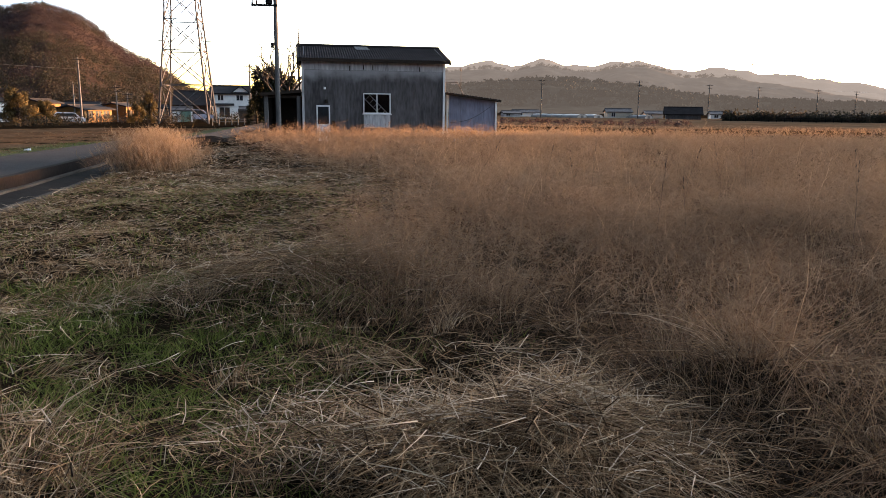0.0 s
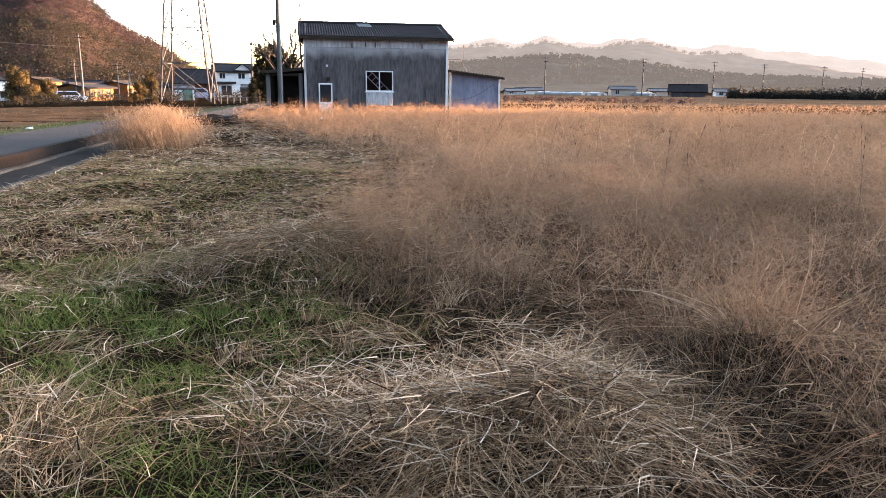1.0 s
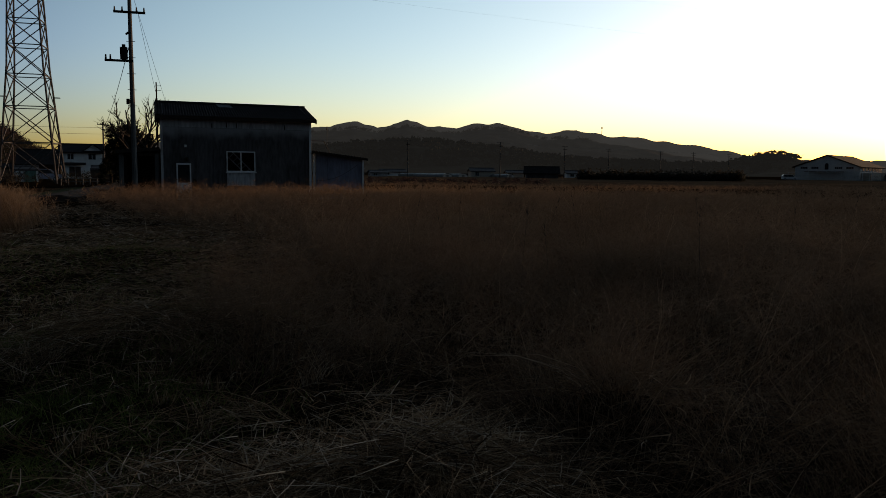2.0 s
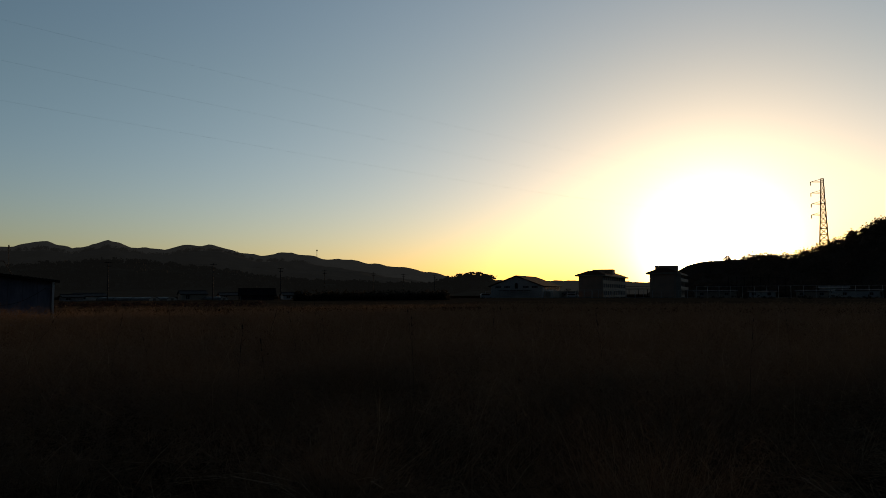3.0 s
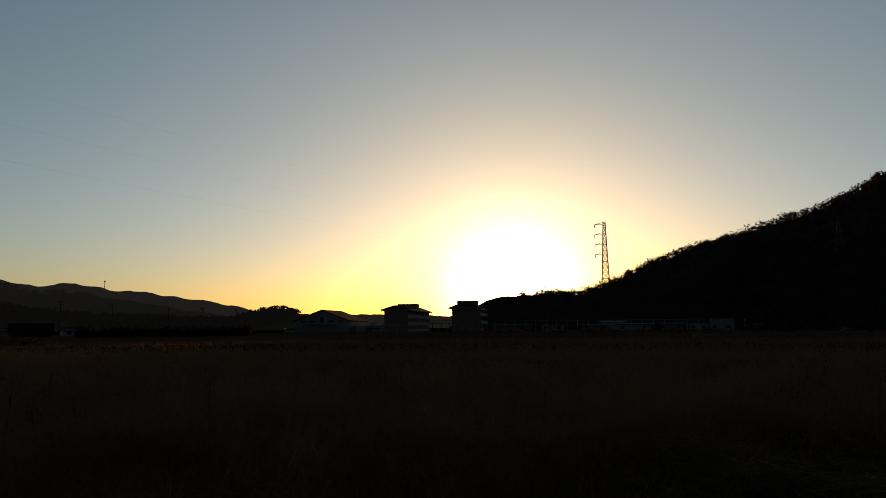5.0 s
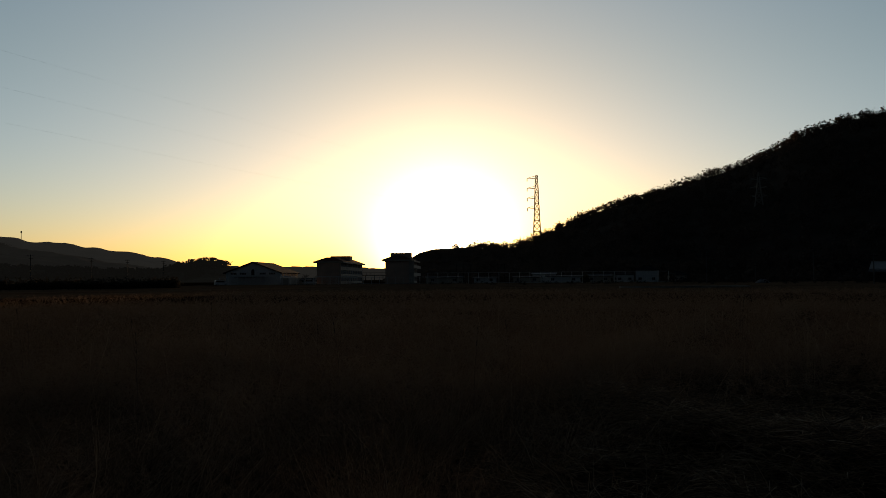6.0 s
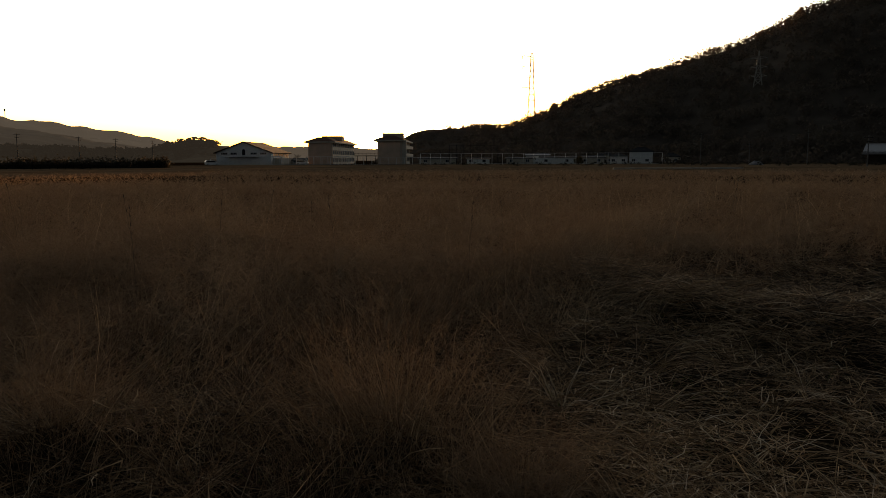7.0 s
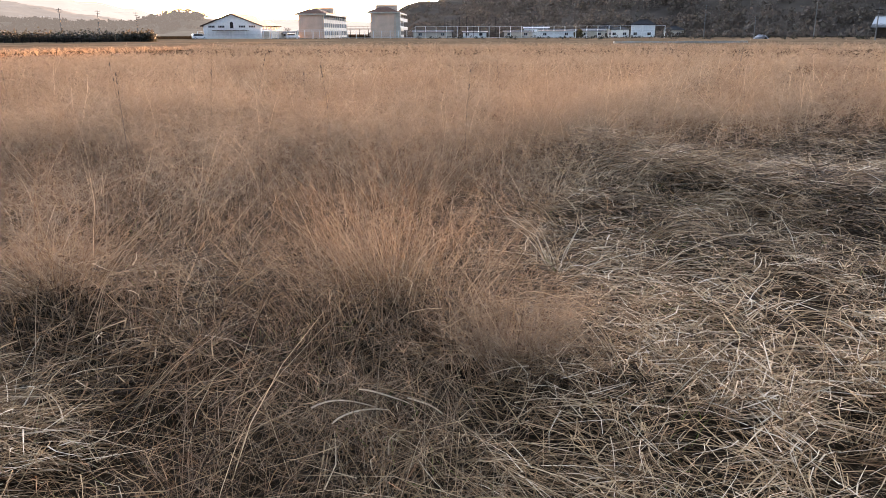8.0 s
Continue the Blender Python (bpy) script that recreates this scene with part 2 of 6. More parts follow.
M_GREENFIELD = material("weedy_field_edge", (0.075, 0.077, 0.045), 1.0, 0.5, 0.5, 8, 0.5, spec=0.0)
M_FILM = material("dusty_plastic_film", (0.30, 0.285, 0.26), 0.6, 0.3, 0.6, 6, 0.1, spec=0.2)
M_ROOF_BROWN = material("brown_metal_roof", (0.036, 0.022, 0.016), 0.9, 0.3, 0.6, 6, 0.1, spec=0.05)
M_PLASTIC = material("white_plastic", (0.8, 0.8, 0.8), 0.4, 0.1, 5, 30, 0.1)
M_CARPAINT = material("white_car_paint", (0.72, 0.72, 0.74), 0.25, 0.08, 2, 15, 0.0, spec=0.6)
M_TYRE = material("tyre_rubber", (0.02, 0.02, 0.02), 0.9, 0.2, 4, 30, 0.1)


# ---- building helpers ----
class Shape:
    """Collects vertices and faces of one mesh."""

    def __init__(self):
        self.v, self.f = [], []

    def add(self, verts, faces):
        k = len(self.v)
        self.v += [tuple(p) for p in verts]
        self.f += [tuple(i + k for i in q) for q in faces]
        return self

    def box(self, x0, y0, z0, x1, y1, z1, bevel=0.0):
        b = min(bevel, (x1 - x0) / 3, (y1 - y0) / 3)
        if b > 0:
            ring = [(x0 + b, y0), (x1 - b, y0), (x1, y0 + b), (x1, y1 - b), (x1 - b, y1), (x0 + b, y1), (x0, y1 - b), (x0, y0 + b)]
        else:
            ring = [(x0, y0), (x1, y0), (x1, y1), (x0, y1)]
        n = len(ring)
        v = [(x, y, z0) for x, y in ring] + [(x, y, z1) for x, y in ring]
        f = [tuple(range(n))[::-1], tuple(range(n, 2 * n))] + [(i, (i + 1) % n, (i + 1) % n + n, i + n) for i in range(n)]
        return self.add(v, f)

    def tube(self, p, q, r0, r1=None, n=6):
        p, q = Vector(p), Vector(q)
        r1 = r0 if r1 is None else r1
        d = (q - p).normalized()
        a = d.orthogonal().normalized()
        b = d.cross(a)
        v = []
        for c, r in ((p, r0), (q, r1)):
            v += [c + r * (math.cos(2 * math.pi * i / n) * a + math.sin(2 * math.pi * i / n) * b) for i in range(n)]
        f = [tuple(range(n))[::-1], tuple(range(n, 2 * n))] + [(i, (i + 1) % n, (i + 1) % n + n, i + n) for i in range(n)]
        return self.add(v, f)

    def prism(self, ring, y0, y1):
        """A ring of (x, z), counter-clockwise from the front, pushed from y0 to y1."""
        n = len(ring)
        v = [(x, y0, z) for x, z in ring] + [(x, y1, z) for x, z in ring]
        f = [tuple(range(n)), tuple(range(n, 2 * n))[::-1]] + [(i, i + n, (i + 1) % n + n, (i + 1) % n) for i in range(n)]
        return self.add(v, f)

    def slab(self, a, b, c, d, thick):
        """A sheet with corners a, b, c, d and its thickness downwards."""
        top = [Vector(p) for p in (a, b, c, d)]
        nrm = (top[1] - top[0]).cross(top[3] - top[0]).normalized() * thick
        v = top + [p - nrm for p in top]
        return self.add(v, [(0, 1, 2, 3), (7, 6, 5, 4), (0, 4, 5, 1), (1, 5, 6, 2), (2, 6, 7, 3), (3, 7, 4, 0)])

    def mesh(self, name):
        me = bpy.data.meshes.new(name)
        me.from_pydata(self.v, [], self.f)
        me.update()
        return me


def thing(name, label, category, m, group="", kind=""):
    """An Empty at the base of a thing, at the pose m."""
    ob = tagged(new(name), label, category, group, kind)
    ob.empty_display_size = 0.2
    ob.matrix_basis = m
    return ob


def part(name, shape, mat, parent, label="", smooth=False):
    me = shape.mesh(name) if isinstance(shape, Shape) else shape
    if not me.materials:
        me.materials.append(mat)
    if smooth:
        me.polygons.foreach_set("use_smooth", [True] * len(me.polygons))
    ob = new(name, me)
    ob.parent = parent
    return tagged(ob, label)


def single(name, shape, mat, label, category, m=None, kind="", group="", smooth=False):
    ob = part(name, shape, mat, None, label, smooth)
    if m is not None:
        ob.matrix_basis = m
    return tagged(ob, "", category, group, kind)


def fast_mesh(name, V, F, mat, tint=None, smooth=False):
    me = bpy.data.meshes.new(name)
    V, F = np.asarray(V, np.float32).reshape(-1, 3), np.asarray(F, np.int32)
    k = F.shape[1]
    me.vertices.add(len(V))
    me.vertices.foreach_set("co", V.ravel())
    me.loops.add(F.size)
    me.loops.foreach_set("vertex_index", F.ravel())
    me.polygons.add(len(F))
    me.polygons.foreach_set("loop_start", np.arange(0, F.size, k, dtype=np.int32))
    if smooth:
        me.polygons.foreach_set("use_smooth", np.ones(len(F), bool))
    me.update(calc_edges=True)
    me.validate()
    if tint is not None:
        a = me.attributes.new("tint", "FLOAT", "POINT")
        a.data.foreach_set("value", np.asarray(tint, np.float32).ravel())
    me.materials.append(mat)
    return me


rng = np.random.default_rng(7)


def waves(x, y, size, seed, octaves=3):
    """Smooth uneven relief from -1 to 1."""
    g = np.random.default_rng(seed)
    out, amp, tot = np.zeros_like(x, dtype=float), 1.0, 0.0
    for _ in range(octaves):
        for _ in range(4):
            a, ph = g.uniform(0, 2 * np.pi), g.uniform(0, 2 * np.pi)
            k = 2 * np.pi / (size * g.uniform(0.7, 1.4))
            out += amp * np.sin(k * (x * np.cos(a) + y * np.sin(a)) + ph)
            tot += amp * 0.7
        size, amp = size / 2.1, amp * 0.55
    return np.clip(out / tot * 1.6, -1, 1)


# ---- ground ----
# heaps of fallen straw: x, y, radius, height
HEAPS = (
    (0.85, 2.9, 0.6, 0.15), (-0.83, 6.2, 0.8, 0.22), (1.98, 3.55, 0.5, 0.22), (0.1, 6.6, 0.8, 0.16), (0.05, 2.75, 0.4, 0.12), (2.3, 4.4, 0.5, 0.16), (-0.75, 2.75, 0.5, 0.08), (-1.6, 3.0, 0.5, 0.06),
    (2.6, 3.2, 0.7, 0.08), (7.0, 1.9, 1.0, 0.18), (8.1, 3.0, 1.0, 0.22), (-3.0, 8.2, 1.0, 0.10),
    (-3.6, 10.8, 1.2, 0.12), (-1.6, 12.5, 1.4, 0.14), (7.5, 0.4, 1.0, 0.12), (-2.4, 6.9, 0.5, 0.07), (2.9, 2.2, 0.4, 0.12),
)


def lane_edge(y):
    """x of the lane's field-side edge."""
    return np.interp(y, (-40, 0, 14, 21, 28, 36, 48, 90), (-3.0, -5.35, -6.55, -7.15, -7.35, -7.3, -7.7, -9.5))


def smooth(e0, e1, v):
    s = np.clip((v - e0) / (e1 - e0), 0, 1)
    return s * s * (3 - 2 * s)


def height(x, y):
    x, y = np.asarray(x, float), np.asarray(y, float)
    r = np.hypot(x, y)
    z = 0.05 * waves(x, y, 3.0, 3) * (1 - smooth(30, 60, r))
    for hx, hy, hr, hh in HEAPS:
        z = z + hh * np.exp(-((x - hx) ** 2 + (y - hy) ** 2) / (hr * hr) * 1.6)
    side = lane_edge(y) - x
    flat = smooth(-1.6, -0.9, side)
    z = z * (1 - flat) - 0.06 * flat
    z = z - 0.20 * smooth(2.4, 9.0, side) - 1.3 * smooth(12, 60, side) - 0.3 * smooth(36, 42, r)
    return z


def polar_sheet(radii, az):
    R, A = np.meshgrid(radii, np.radians(az), indexing="ij")
    X, Y = R * np.sin(A), R * np.cos(A)
    n, k = R.shape
    i, j = np.meshgrid(np.arange(n - 1), np.arange(k - 1), indexing="ij")
    a = i * k + j
    F = np.stack([a, a + 1, a + k + 1, a + k], -1).reshape(-1, 4)
    return X, Y, F


gr = np.concatenate([[0.02], np.linspace(0.4, 14, 90), np.geomspace(14.3, 4600, 90)])
GX, GY, GF = polar_sheet(gr, np.linspace(-180, 180, 241))
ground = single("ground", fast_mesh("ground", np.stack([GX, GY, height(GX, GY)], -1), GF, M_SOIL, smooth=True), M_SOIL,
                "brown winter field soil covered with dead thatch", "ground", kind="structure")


# ---- hills ----
class Range:
    """A wooded range: crest elevations seen from the field over azimuth, at a distance, with a foot and a back."""

    def __init__(self, crest, dist, foot, back, rough, seed):
        self.az, self.el = zip(*crest)
        self.dist, self.foot, self.back, self.rough, self.seed = dist, foot, back, rough, seed

    def top(self, az):
        az = np.asarray(az, float)
        e = np.interp(az, self.az, self.el)
        if self.dist > 900:
            e = e + 0.07 * waves(az, az * 0, 1.7, self.seed + 40) * np.clip(e, 0, 1)
        return 1.5 + np.tan(np.radians(e)) * self.dist

    def z(self, az, r):
        up = smooth(self.foot, self.dist, r) * 0.55 + 0.45 * np.clip((r - self.foot) / (self.dist - self.foot), 0, 1)
        down = 1 - 0.8 * smooth(self.dist, self.back, r)
        x, y = r * np.sin(np.radians(az)), r * np.cos(np.radians(az))
        rel = waves(x, y, self.rough * 12, self.seed) * self.rough
        t = self.top(az)
        return -3 + (t + 3) * up * down + rel * np.clip(up * 1.5, 0, 1) * (1 - up * 0.85) * np.clip(t / 20, 0, 1)

    def build(self, name, label, mat, step=0.25, nr=40):
        az = np.arange(self.az[0], self.az[-1] + step, step)
        rr = np.concatenate([np.linspace(self.foot, self.dist, nr), np.linspace(self.dist, self.back, 10)[1:]])
        X, Y, F = polar_sheet(rr, az)
        A, R = np.degrees(np.arctan2(X, Y)), np.hypot(X, Y)
        Z = self.z(A, R)
        return single(name, fast_mesh(name, np.stack([X, Y, Z], -1), F, mat, smooth=True), mat, label, "hill", kind="structure")

    def sites(self, n, az0, az1, low=0.05, g=rng):
        az = g.uniform(az0, az1, n)
        r = self.foot + (self.dist * 1.02 - self.foot) * g.uniform(low, 1, n) ** 0.8
        return np.stack([r * np.sin(np.radians(az)), r * np.cos(np.radians(az)), self.z(az, r)], -1)


def crowns(P, S, tall, leaves, leaf, seed):
    """Tree crowns of many small leaf clumps round each of P, of radius S."""
    g = np.random.default_rng(seed)
    n = len(P)
    d = g.normal(size=(n, leaves, 3))
    d /= np.linalg.norm(d, axis=2, keepdims=True)
    d *= g.uniform(0.45, 1.0, (n, leaves, 1)) * (1 + 0.25 * np.sin(3 * d[..., :1] * 4 + g.uniform(0, 6, (n, 1, 1))))
    c = P[:, None] + d * S[:, None, None] * np.array([1, 1, tall]) + np.array([0, 0, 1]) * (S * tall * 0.8)[:, None, None]
    out = d / np.linalg.norm(d, axis=2, keepdims=True) + 0.45 * g.normal(size=(n, leaves, 3))
    a = np.cross(out, g.normal(size=(n, leaves, 3)))
    a /= np.linalg.norm(a, axis=2, keepdims=True)
    b = np.cross(out, a)
    b /= np.linalg.norm(b, axis=2, keepdims=True)
    q = (leaf * S)[:, None, None] * g.uniform(0.6, 1.3, (n, leaves, 1))
    V = np.stack([c - a * q, c + b * q * 0.7, c + a * q, c - b * q * 0.7], 2)
    F = np.arange(n * leaves * 4).reshape(-1, 4)
    tint = np.repeat(np.clip(np.repeat(g.uniform(0, 1, (n, 1)), leaves, 1) + g.normal(0, 0.12, (n, leaves)), 0, 1).ravel(), 4)
    return V.reshape(-1, 3), F, tint


def woods(name, P, S, tall, leaves, leaf, mat, label, seed):
    V, F, t = crowns(P, S, tall, leaves, leaf, seed)
    return single(name, fast_mesh(name, V, F, mat, t), mat, label, "woodland", kind="stuff")


mount_left = Range(((-75, 3), (-55, 6.5), (-40, 7.6), (-30, 6.6), (-24.1, 5.75), (-21.8, 6.3), (-19.9, 5.9), (-18.6, 5.0), (-17.1, 3.65), (-15.5, 2.9), (-14, 1.95), (-12.8, 1.05), (-11.4, 0.3), (-9, -0.3)),
                   520, 230, 800, 5, 11)
range_far = Range(((-12, 0.6), (0, 2.7), (7, 3.25), (9.1, 3.7), (10.8, 3.1), (13, 3.85), (14.5, 3.4), (17, 3.3), (18.5, 3.65), (20, 3.65), (23.3, 2.85), (25.7, 3.2), (28, 2.75), (30.6, 2.55), (33, 2.2), (35, 1.9), (38, 1.3), (42, 0.95), (48, 0.9), (55, 0.7)),
                  1900, 1250, 2600, 14, 12)
range_front = Range(((-10, 0.8), (0, 1.3), (6, 1.6), (9, 2.0), (12, 2.2), (15, 2.25), (18, 1.95), (21, 1.6), (24, 1.15), (26, 0.9), (30, 0.8), (33, 0.65), (36.5, 0.6), (38.3, 1.15), (39.8, 1.5), (41, 1.1), (43, 0.4), (46, 0.1)),
                    1000, 620, 1300, 9, 13)
range_mid = Range(((-10, 0.4), (0, 2.2), (5, 2.7), (9, 3.2), (10.8, 2.8), (13, 3.35), (15, 2.9), (17, 2.85), (18.5, 3.25), (20.5, 3.2), (23.3, 2.5), (25.8, 2.45), (28.5, 2.1), (31, 1.75), (34, 1.2), (36.5, 0.85), (40, 0.4)),
                  1450, 1080, 1800, 12, 16)
hill_right = Range(((52, -0.5), (54, 1.15), (54.8, 1.62), (55.5, 2.02), (56.4, 2.26), (57.0, 2.32), (57.45, 2.30), (58.3, 2.40), (60.0, 2.28), (62.2, 2.2), (64.3, 2.9), (66.9, 4.05), (71, 5.55), (75, 6.6), (78.9, 7.8), (81.4, 8.8), (82.5, 9.4), (84.6, 10.05), (86, 10.4), (90, 10.55), (105, 9.0), (130, 5), (150, 1)),
                   620, 330, 950, 6, 14)
mount_left.build("hill_west", "steep mountain side of bare brown winter woodland", M_HILL)
range_far.build("hill_far", "distant wooded hill range, its haze put in as a glow", M_HILL_FAR)
range_mid.build("hill_middle", "wooded ridge before the distant range, its haze put in as a glow", M_HILL_MID)
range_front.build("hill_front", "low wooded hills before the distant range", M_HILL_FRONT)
# unseen hills, added to keep the low sky out of the shed window
unseen_hill = Range(((120, 5), (150, 4.5), (185, 4.0), (215, 5.5), (250, 6), (300, 4)), 900, 520, 1300, 8, 15)
unseen_hill.build("unseen_hill", "added unseen hills behind the standpoint", M_HILL, step=1.0, nr=14)
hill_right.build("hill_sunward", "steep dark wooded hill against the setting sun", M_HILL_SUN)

P = mount_left.sites(3800, -31, -10.5)
dark = waves(P[:, 0], P[:, 1], 90, 21) + 0.9 * (1 - smooth(10, 32, P[:, 2])) - 0.25 > 0.25
woods("woodland_bare", P[~dark], rng.uniform(1.9, 3.9, (~dark).sum()), 0.75, 60, 0.09, M_WOOD_BROWN, "bare reddish-brown winter trees covering the mountain side", 31)
woods("woodland_evergreen", P[dark], rng.uniform(1.9, 3.8, dark.sum()), 0.9, 60, 0.09, M_WOOD_DARK, "dark evergreen trees at the mountain's foot", 32)
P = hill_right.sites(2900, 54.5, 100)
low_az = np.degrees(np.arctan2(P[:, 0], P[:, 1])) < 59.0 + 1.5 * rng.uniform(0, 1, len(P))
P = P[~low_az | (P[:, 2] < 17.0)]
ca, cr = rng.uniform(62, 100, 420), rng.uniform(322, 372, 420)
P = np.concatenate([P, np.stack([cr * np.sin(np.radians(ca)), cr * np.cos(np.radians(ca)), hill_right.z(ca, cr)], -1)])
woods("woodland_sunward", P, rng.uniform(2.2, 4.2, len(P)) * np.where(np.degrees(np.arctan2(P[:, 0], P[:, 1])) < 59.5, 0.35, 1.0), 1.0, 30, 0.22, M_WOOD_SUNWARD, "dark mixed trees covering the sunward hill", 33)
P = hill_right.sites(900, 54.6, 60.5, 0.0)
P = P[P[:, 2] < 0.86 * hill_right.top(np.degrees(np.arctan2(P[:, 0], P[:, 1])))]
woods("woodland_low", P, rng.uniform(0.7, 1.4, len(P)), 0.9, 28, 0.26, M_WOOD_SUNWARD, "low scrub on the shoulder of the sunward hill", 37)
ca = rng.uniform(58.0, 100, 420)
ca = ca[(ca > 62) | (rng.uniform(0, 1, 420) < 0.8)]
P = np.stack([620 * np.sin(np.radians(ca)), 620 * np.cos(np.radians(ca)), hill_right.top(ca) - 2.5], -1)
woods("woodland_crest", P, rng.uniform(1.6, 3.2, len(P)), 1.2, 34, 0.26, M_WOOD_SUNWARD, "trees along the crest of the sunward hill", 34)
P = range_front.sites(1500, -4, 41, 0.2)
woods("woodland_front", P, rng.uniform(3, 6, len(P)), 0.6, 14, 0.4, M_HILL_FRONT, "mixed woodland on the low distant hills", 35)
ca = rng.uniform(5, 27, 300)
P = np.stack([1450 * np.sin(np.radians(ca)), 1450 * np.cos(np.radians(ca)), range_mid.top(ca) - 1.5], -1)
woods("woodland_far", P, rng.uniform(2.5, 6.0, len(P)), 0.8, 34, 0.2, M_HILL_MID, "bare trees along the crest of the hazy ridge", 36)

# ---- lane, drain apron and fields ----
ys = np.concatenate([np.arange(-30, 12, 3.0), np.arange(12, 95, 1.0)])


def strip(name, d0, d1, top, thick, mat, label, category, y0=-30, y1=95, uneven=0.0):
    """A sheet along the lane, from d0 to d1 metres beyond its field-side edge."""
    yy = ys[(ys >= y0) & (ys <= y1)]
    s = Shape()
    n = len(yy)
    e = lane_edge(yy)
    for dd, zz in ((d0, 0), (d1, 0), (d0, -thick), (d1, -thick)):
        x = e - dd
        z = height(e - 0.3, yy) + top + zz + uneven * waves(x, yy, 2.5, 5)
        s.v += list(zip(x, yy, z))
    for i in range(n - 1):
        for a, b in ((0, 1), (2, 0), (1, 3)):
            s.f.append((a * n + i, a * n + i + 1, b * n + i + 1, b * n + i))
    s.f += [(0, n, 3 * n, 2 * n), (n - 1, 3 * n - 1, 4 * n - 1, 2 * n - 1)]
    return single(name, s, mat, label, category, kind="structure")


strip("road", 0.16, 2.35, 0.26, 0.5, M_ASPHALT, "narrow worn grey asphalt farm lane", "road")
strip("road_line", 2.12, 2.21, 0.264, 0.002, M_CONCRETE, "worn pale edge line on the lane", "road marking", y0=19, y1=36)
strip("kerb", 0.0, 0.16, 0.275, 0.55, M_RUSTWALL_SHADE, "rust-stained concrete wall edging the lane", "kerb", uneven=0.012)
strip("drain_ledge", -0.12, -0.01, 0.06, 0.2, M_CONCRETE, "weathered concrete ledge at the foot of the lane's wall", "ledge", y1=27, uneven=0.01)
strip("drain_apron", -0.86, -0.13, 0.02, 0.2, M_RUSTWALL_SHADE, "dark drain apron beside the lane", "apron", y1=27, uneven=0.01)
strip("drain_edge", -0.95, -0.87, 0.05, 0.2, M_CONCRETE, "pale concrete edging strip of the drain", "edging", y1=27, uneven=0.01)
for i, (d0, d1, z, mat, lab) in enumerate(((2.3, 5.4, 0.02, M_GREENFIELD, "green weedy field margin beside the lane"),
                                         (5.2, 60.0, 0.0, M_STUBBLE, "brown ploughed winter field with rows"))):
    yy, dd = np.arange(8, 75, 0.6), np.concatenate([np.arange(d0, min(d1, 20), 0.45), np.arange(20, d1, 4.0)]) if d1 > 10 else np.arange(d0, d1 + 0.1, 0.4)
    Y, D = np.meshgrid(yy, dd, indexing="ij")
    X = lane_edge(Y) - D
    Z = height(X, Y) + 0.03 + z + ((0.09 * np.sin(Y * 1.55 + 0.3 * np.sin(X * 0.3)) + 0.05 * waves(X, Y, 1.3, 8)) * smooth(0.0, 2.5, D - d0) - 0.03 if i else 0.03 * waves(X, Y, 1.5, 9))
    n, k = Y.shape
    a = (np.arange(n - 1)[:, None] * k + np.arange(k - 1)[None]).ravel()
    F = np.stack([a, a + k, a + k + 1, a + 1], -1)
    single("field_strip", fast_mesh("field_strip", np.stack([X, Y, Z], -1), F, mat, smooth=True), mat, lab, "field", kind="structure")


for yy0, wid, hgt in ((30.5, 0.5, 0.10), (35.0, 0.6, 0.13), (40.5, 0.7, 0.15), (47.5, 0.8, 0.17), (56.0, 1.0, 0.2), (66.0, 1.2, 0.25)):
    xx = np.arange(float(lane_edge(yy0)) - 9.0, -75.0, -0.7)
    prof = ((-1.0, 0.0), (-0.45, 0.8), (0.1, 1.0), (0.55, 0.7), (1.0, 0.0))
    X = np.repeat(xx[:, None], 5, 1)
    Y = yy0 + wid * np.array([q[0] for q in prof])[None] + 0.25 * waves(X, X * 0, 9, 17) + 0.02 * X
    Z = height(X, Y) + 0.02 + hgt * np.array([q[1] for q in prof])[None] * (0.75 + 0.35 * waves(X, Y, 1.4, 18)) * 0.8 * smooth(0, 4, xx[0] - X) - 0.06
    a = (np.arange(len(xx) - 1)[:, None] * 5 + np.arange(4)[None]).ravel()
    single("furrow_ridge", fast_mesh("furrow_ridge", np.stack([X, Y, Z], -1), np.stack([a, a + 1, a + 6, a + 5], -1), M_STUBBLE, smooth=True), M_STUBBLE, "dark ridge of turned soil in the field", "ridge", kind="structure")
FX, FY, FF = polar_sheet(np.linspace(84, 265, 40), np.linspace(4, 110, 107))
M_FARFIELD = material("far_dry_field", (0.10, 0.068, 0.043), 1.0, 0.5, 0.05, 0.7, 0.0, spec=0.0)
single("field_far", fast_mesh("field_far", np.stack([FX, FY, height(FX, FY) + 0.12 + 0.08 * waves(FX, FY, 9, 19)], -1), FF, M_FARFIELD, smooth=True), M_FARFIELD, "dry brown fields before the school", "field", kind="structure")


# ---- far farm path ----
a, b = bearing(70.5, 0, 126), bearing(79.5, 0, 132)
ang = math.degrees(math.atan2(b.y - a.y, b.x - a.x))
single("path_edge", Shape().box(0, -0.3, -0.1, (b - a).length, 0.3, 0.40), M_FILM, "low pale concrete edge of a farm path beyond the grass", "kerb", pose(a.x, a.y, float(height(a.x, a.y)), 0, 0, ang), kind="structure")


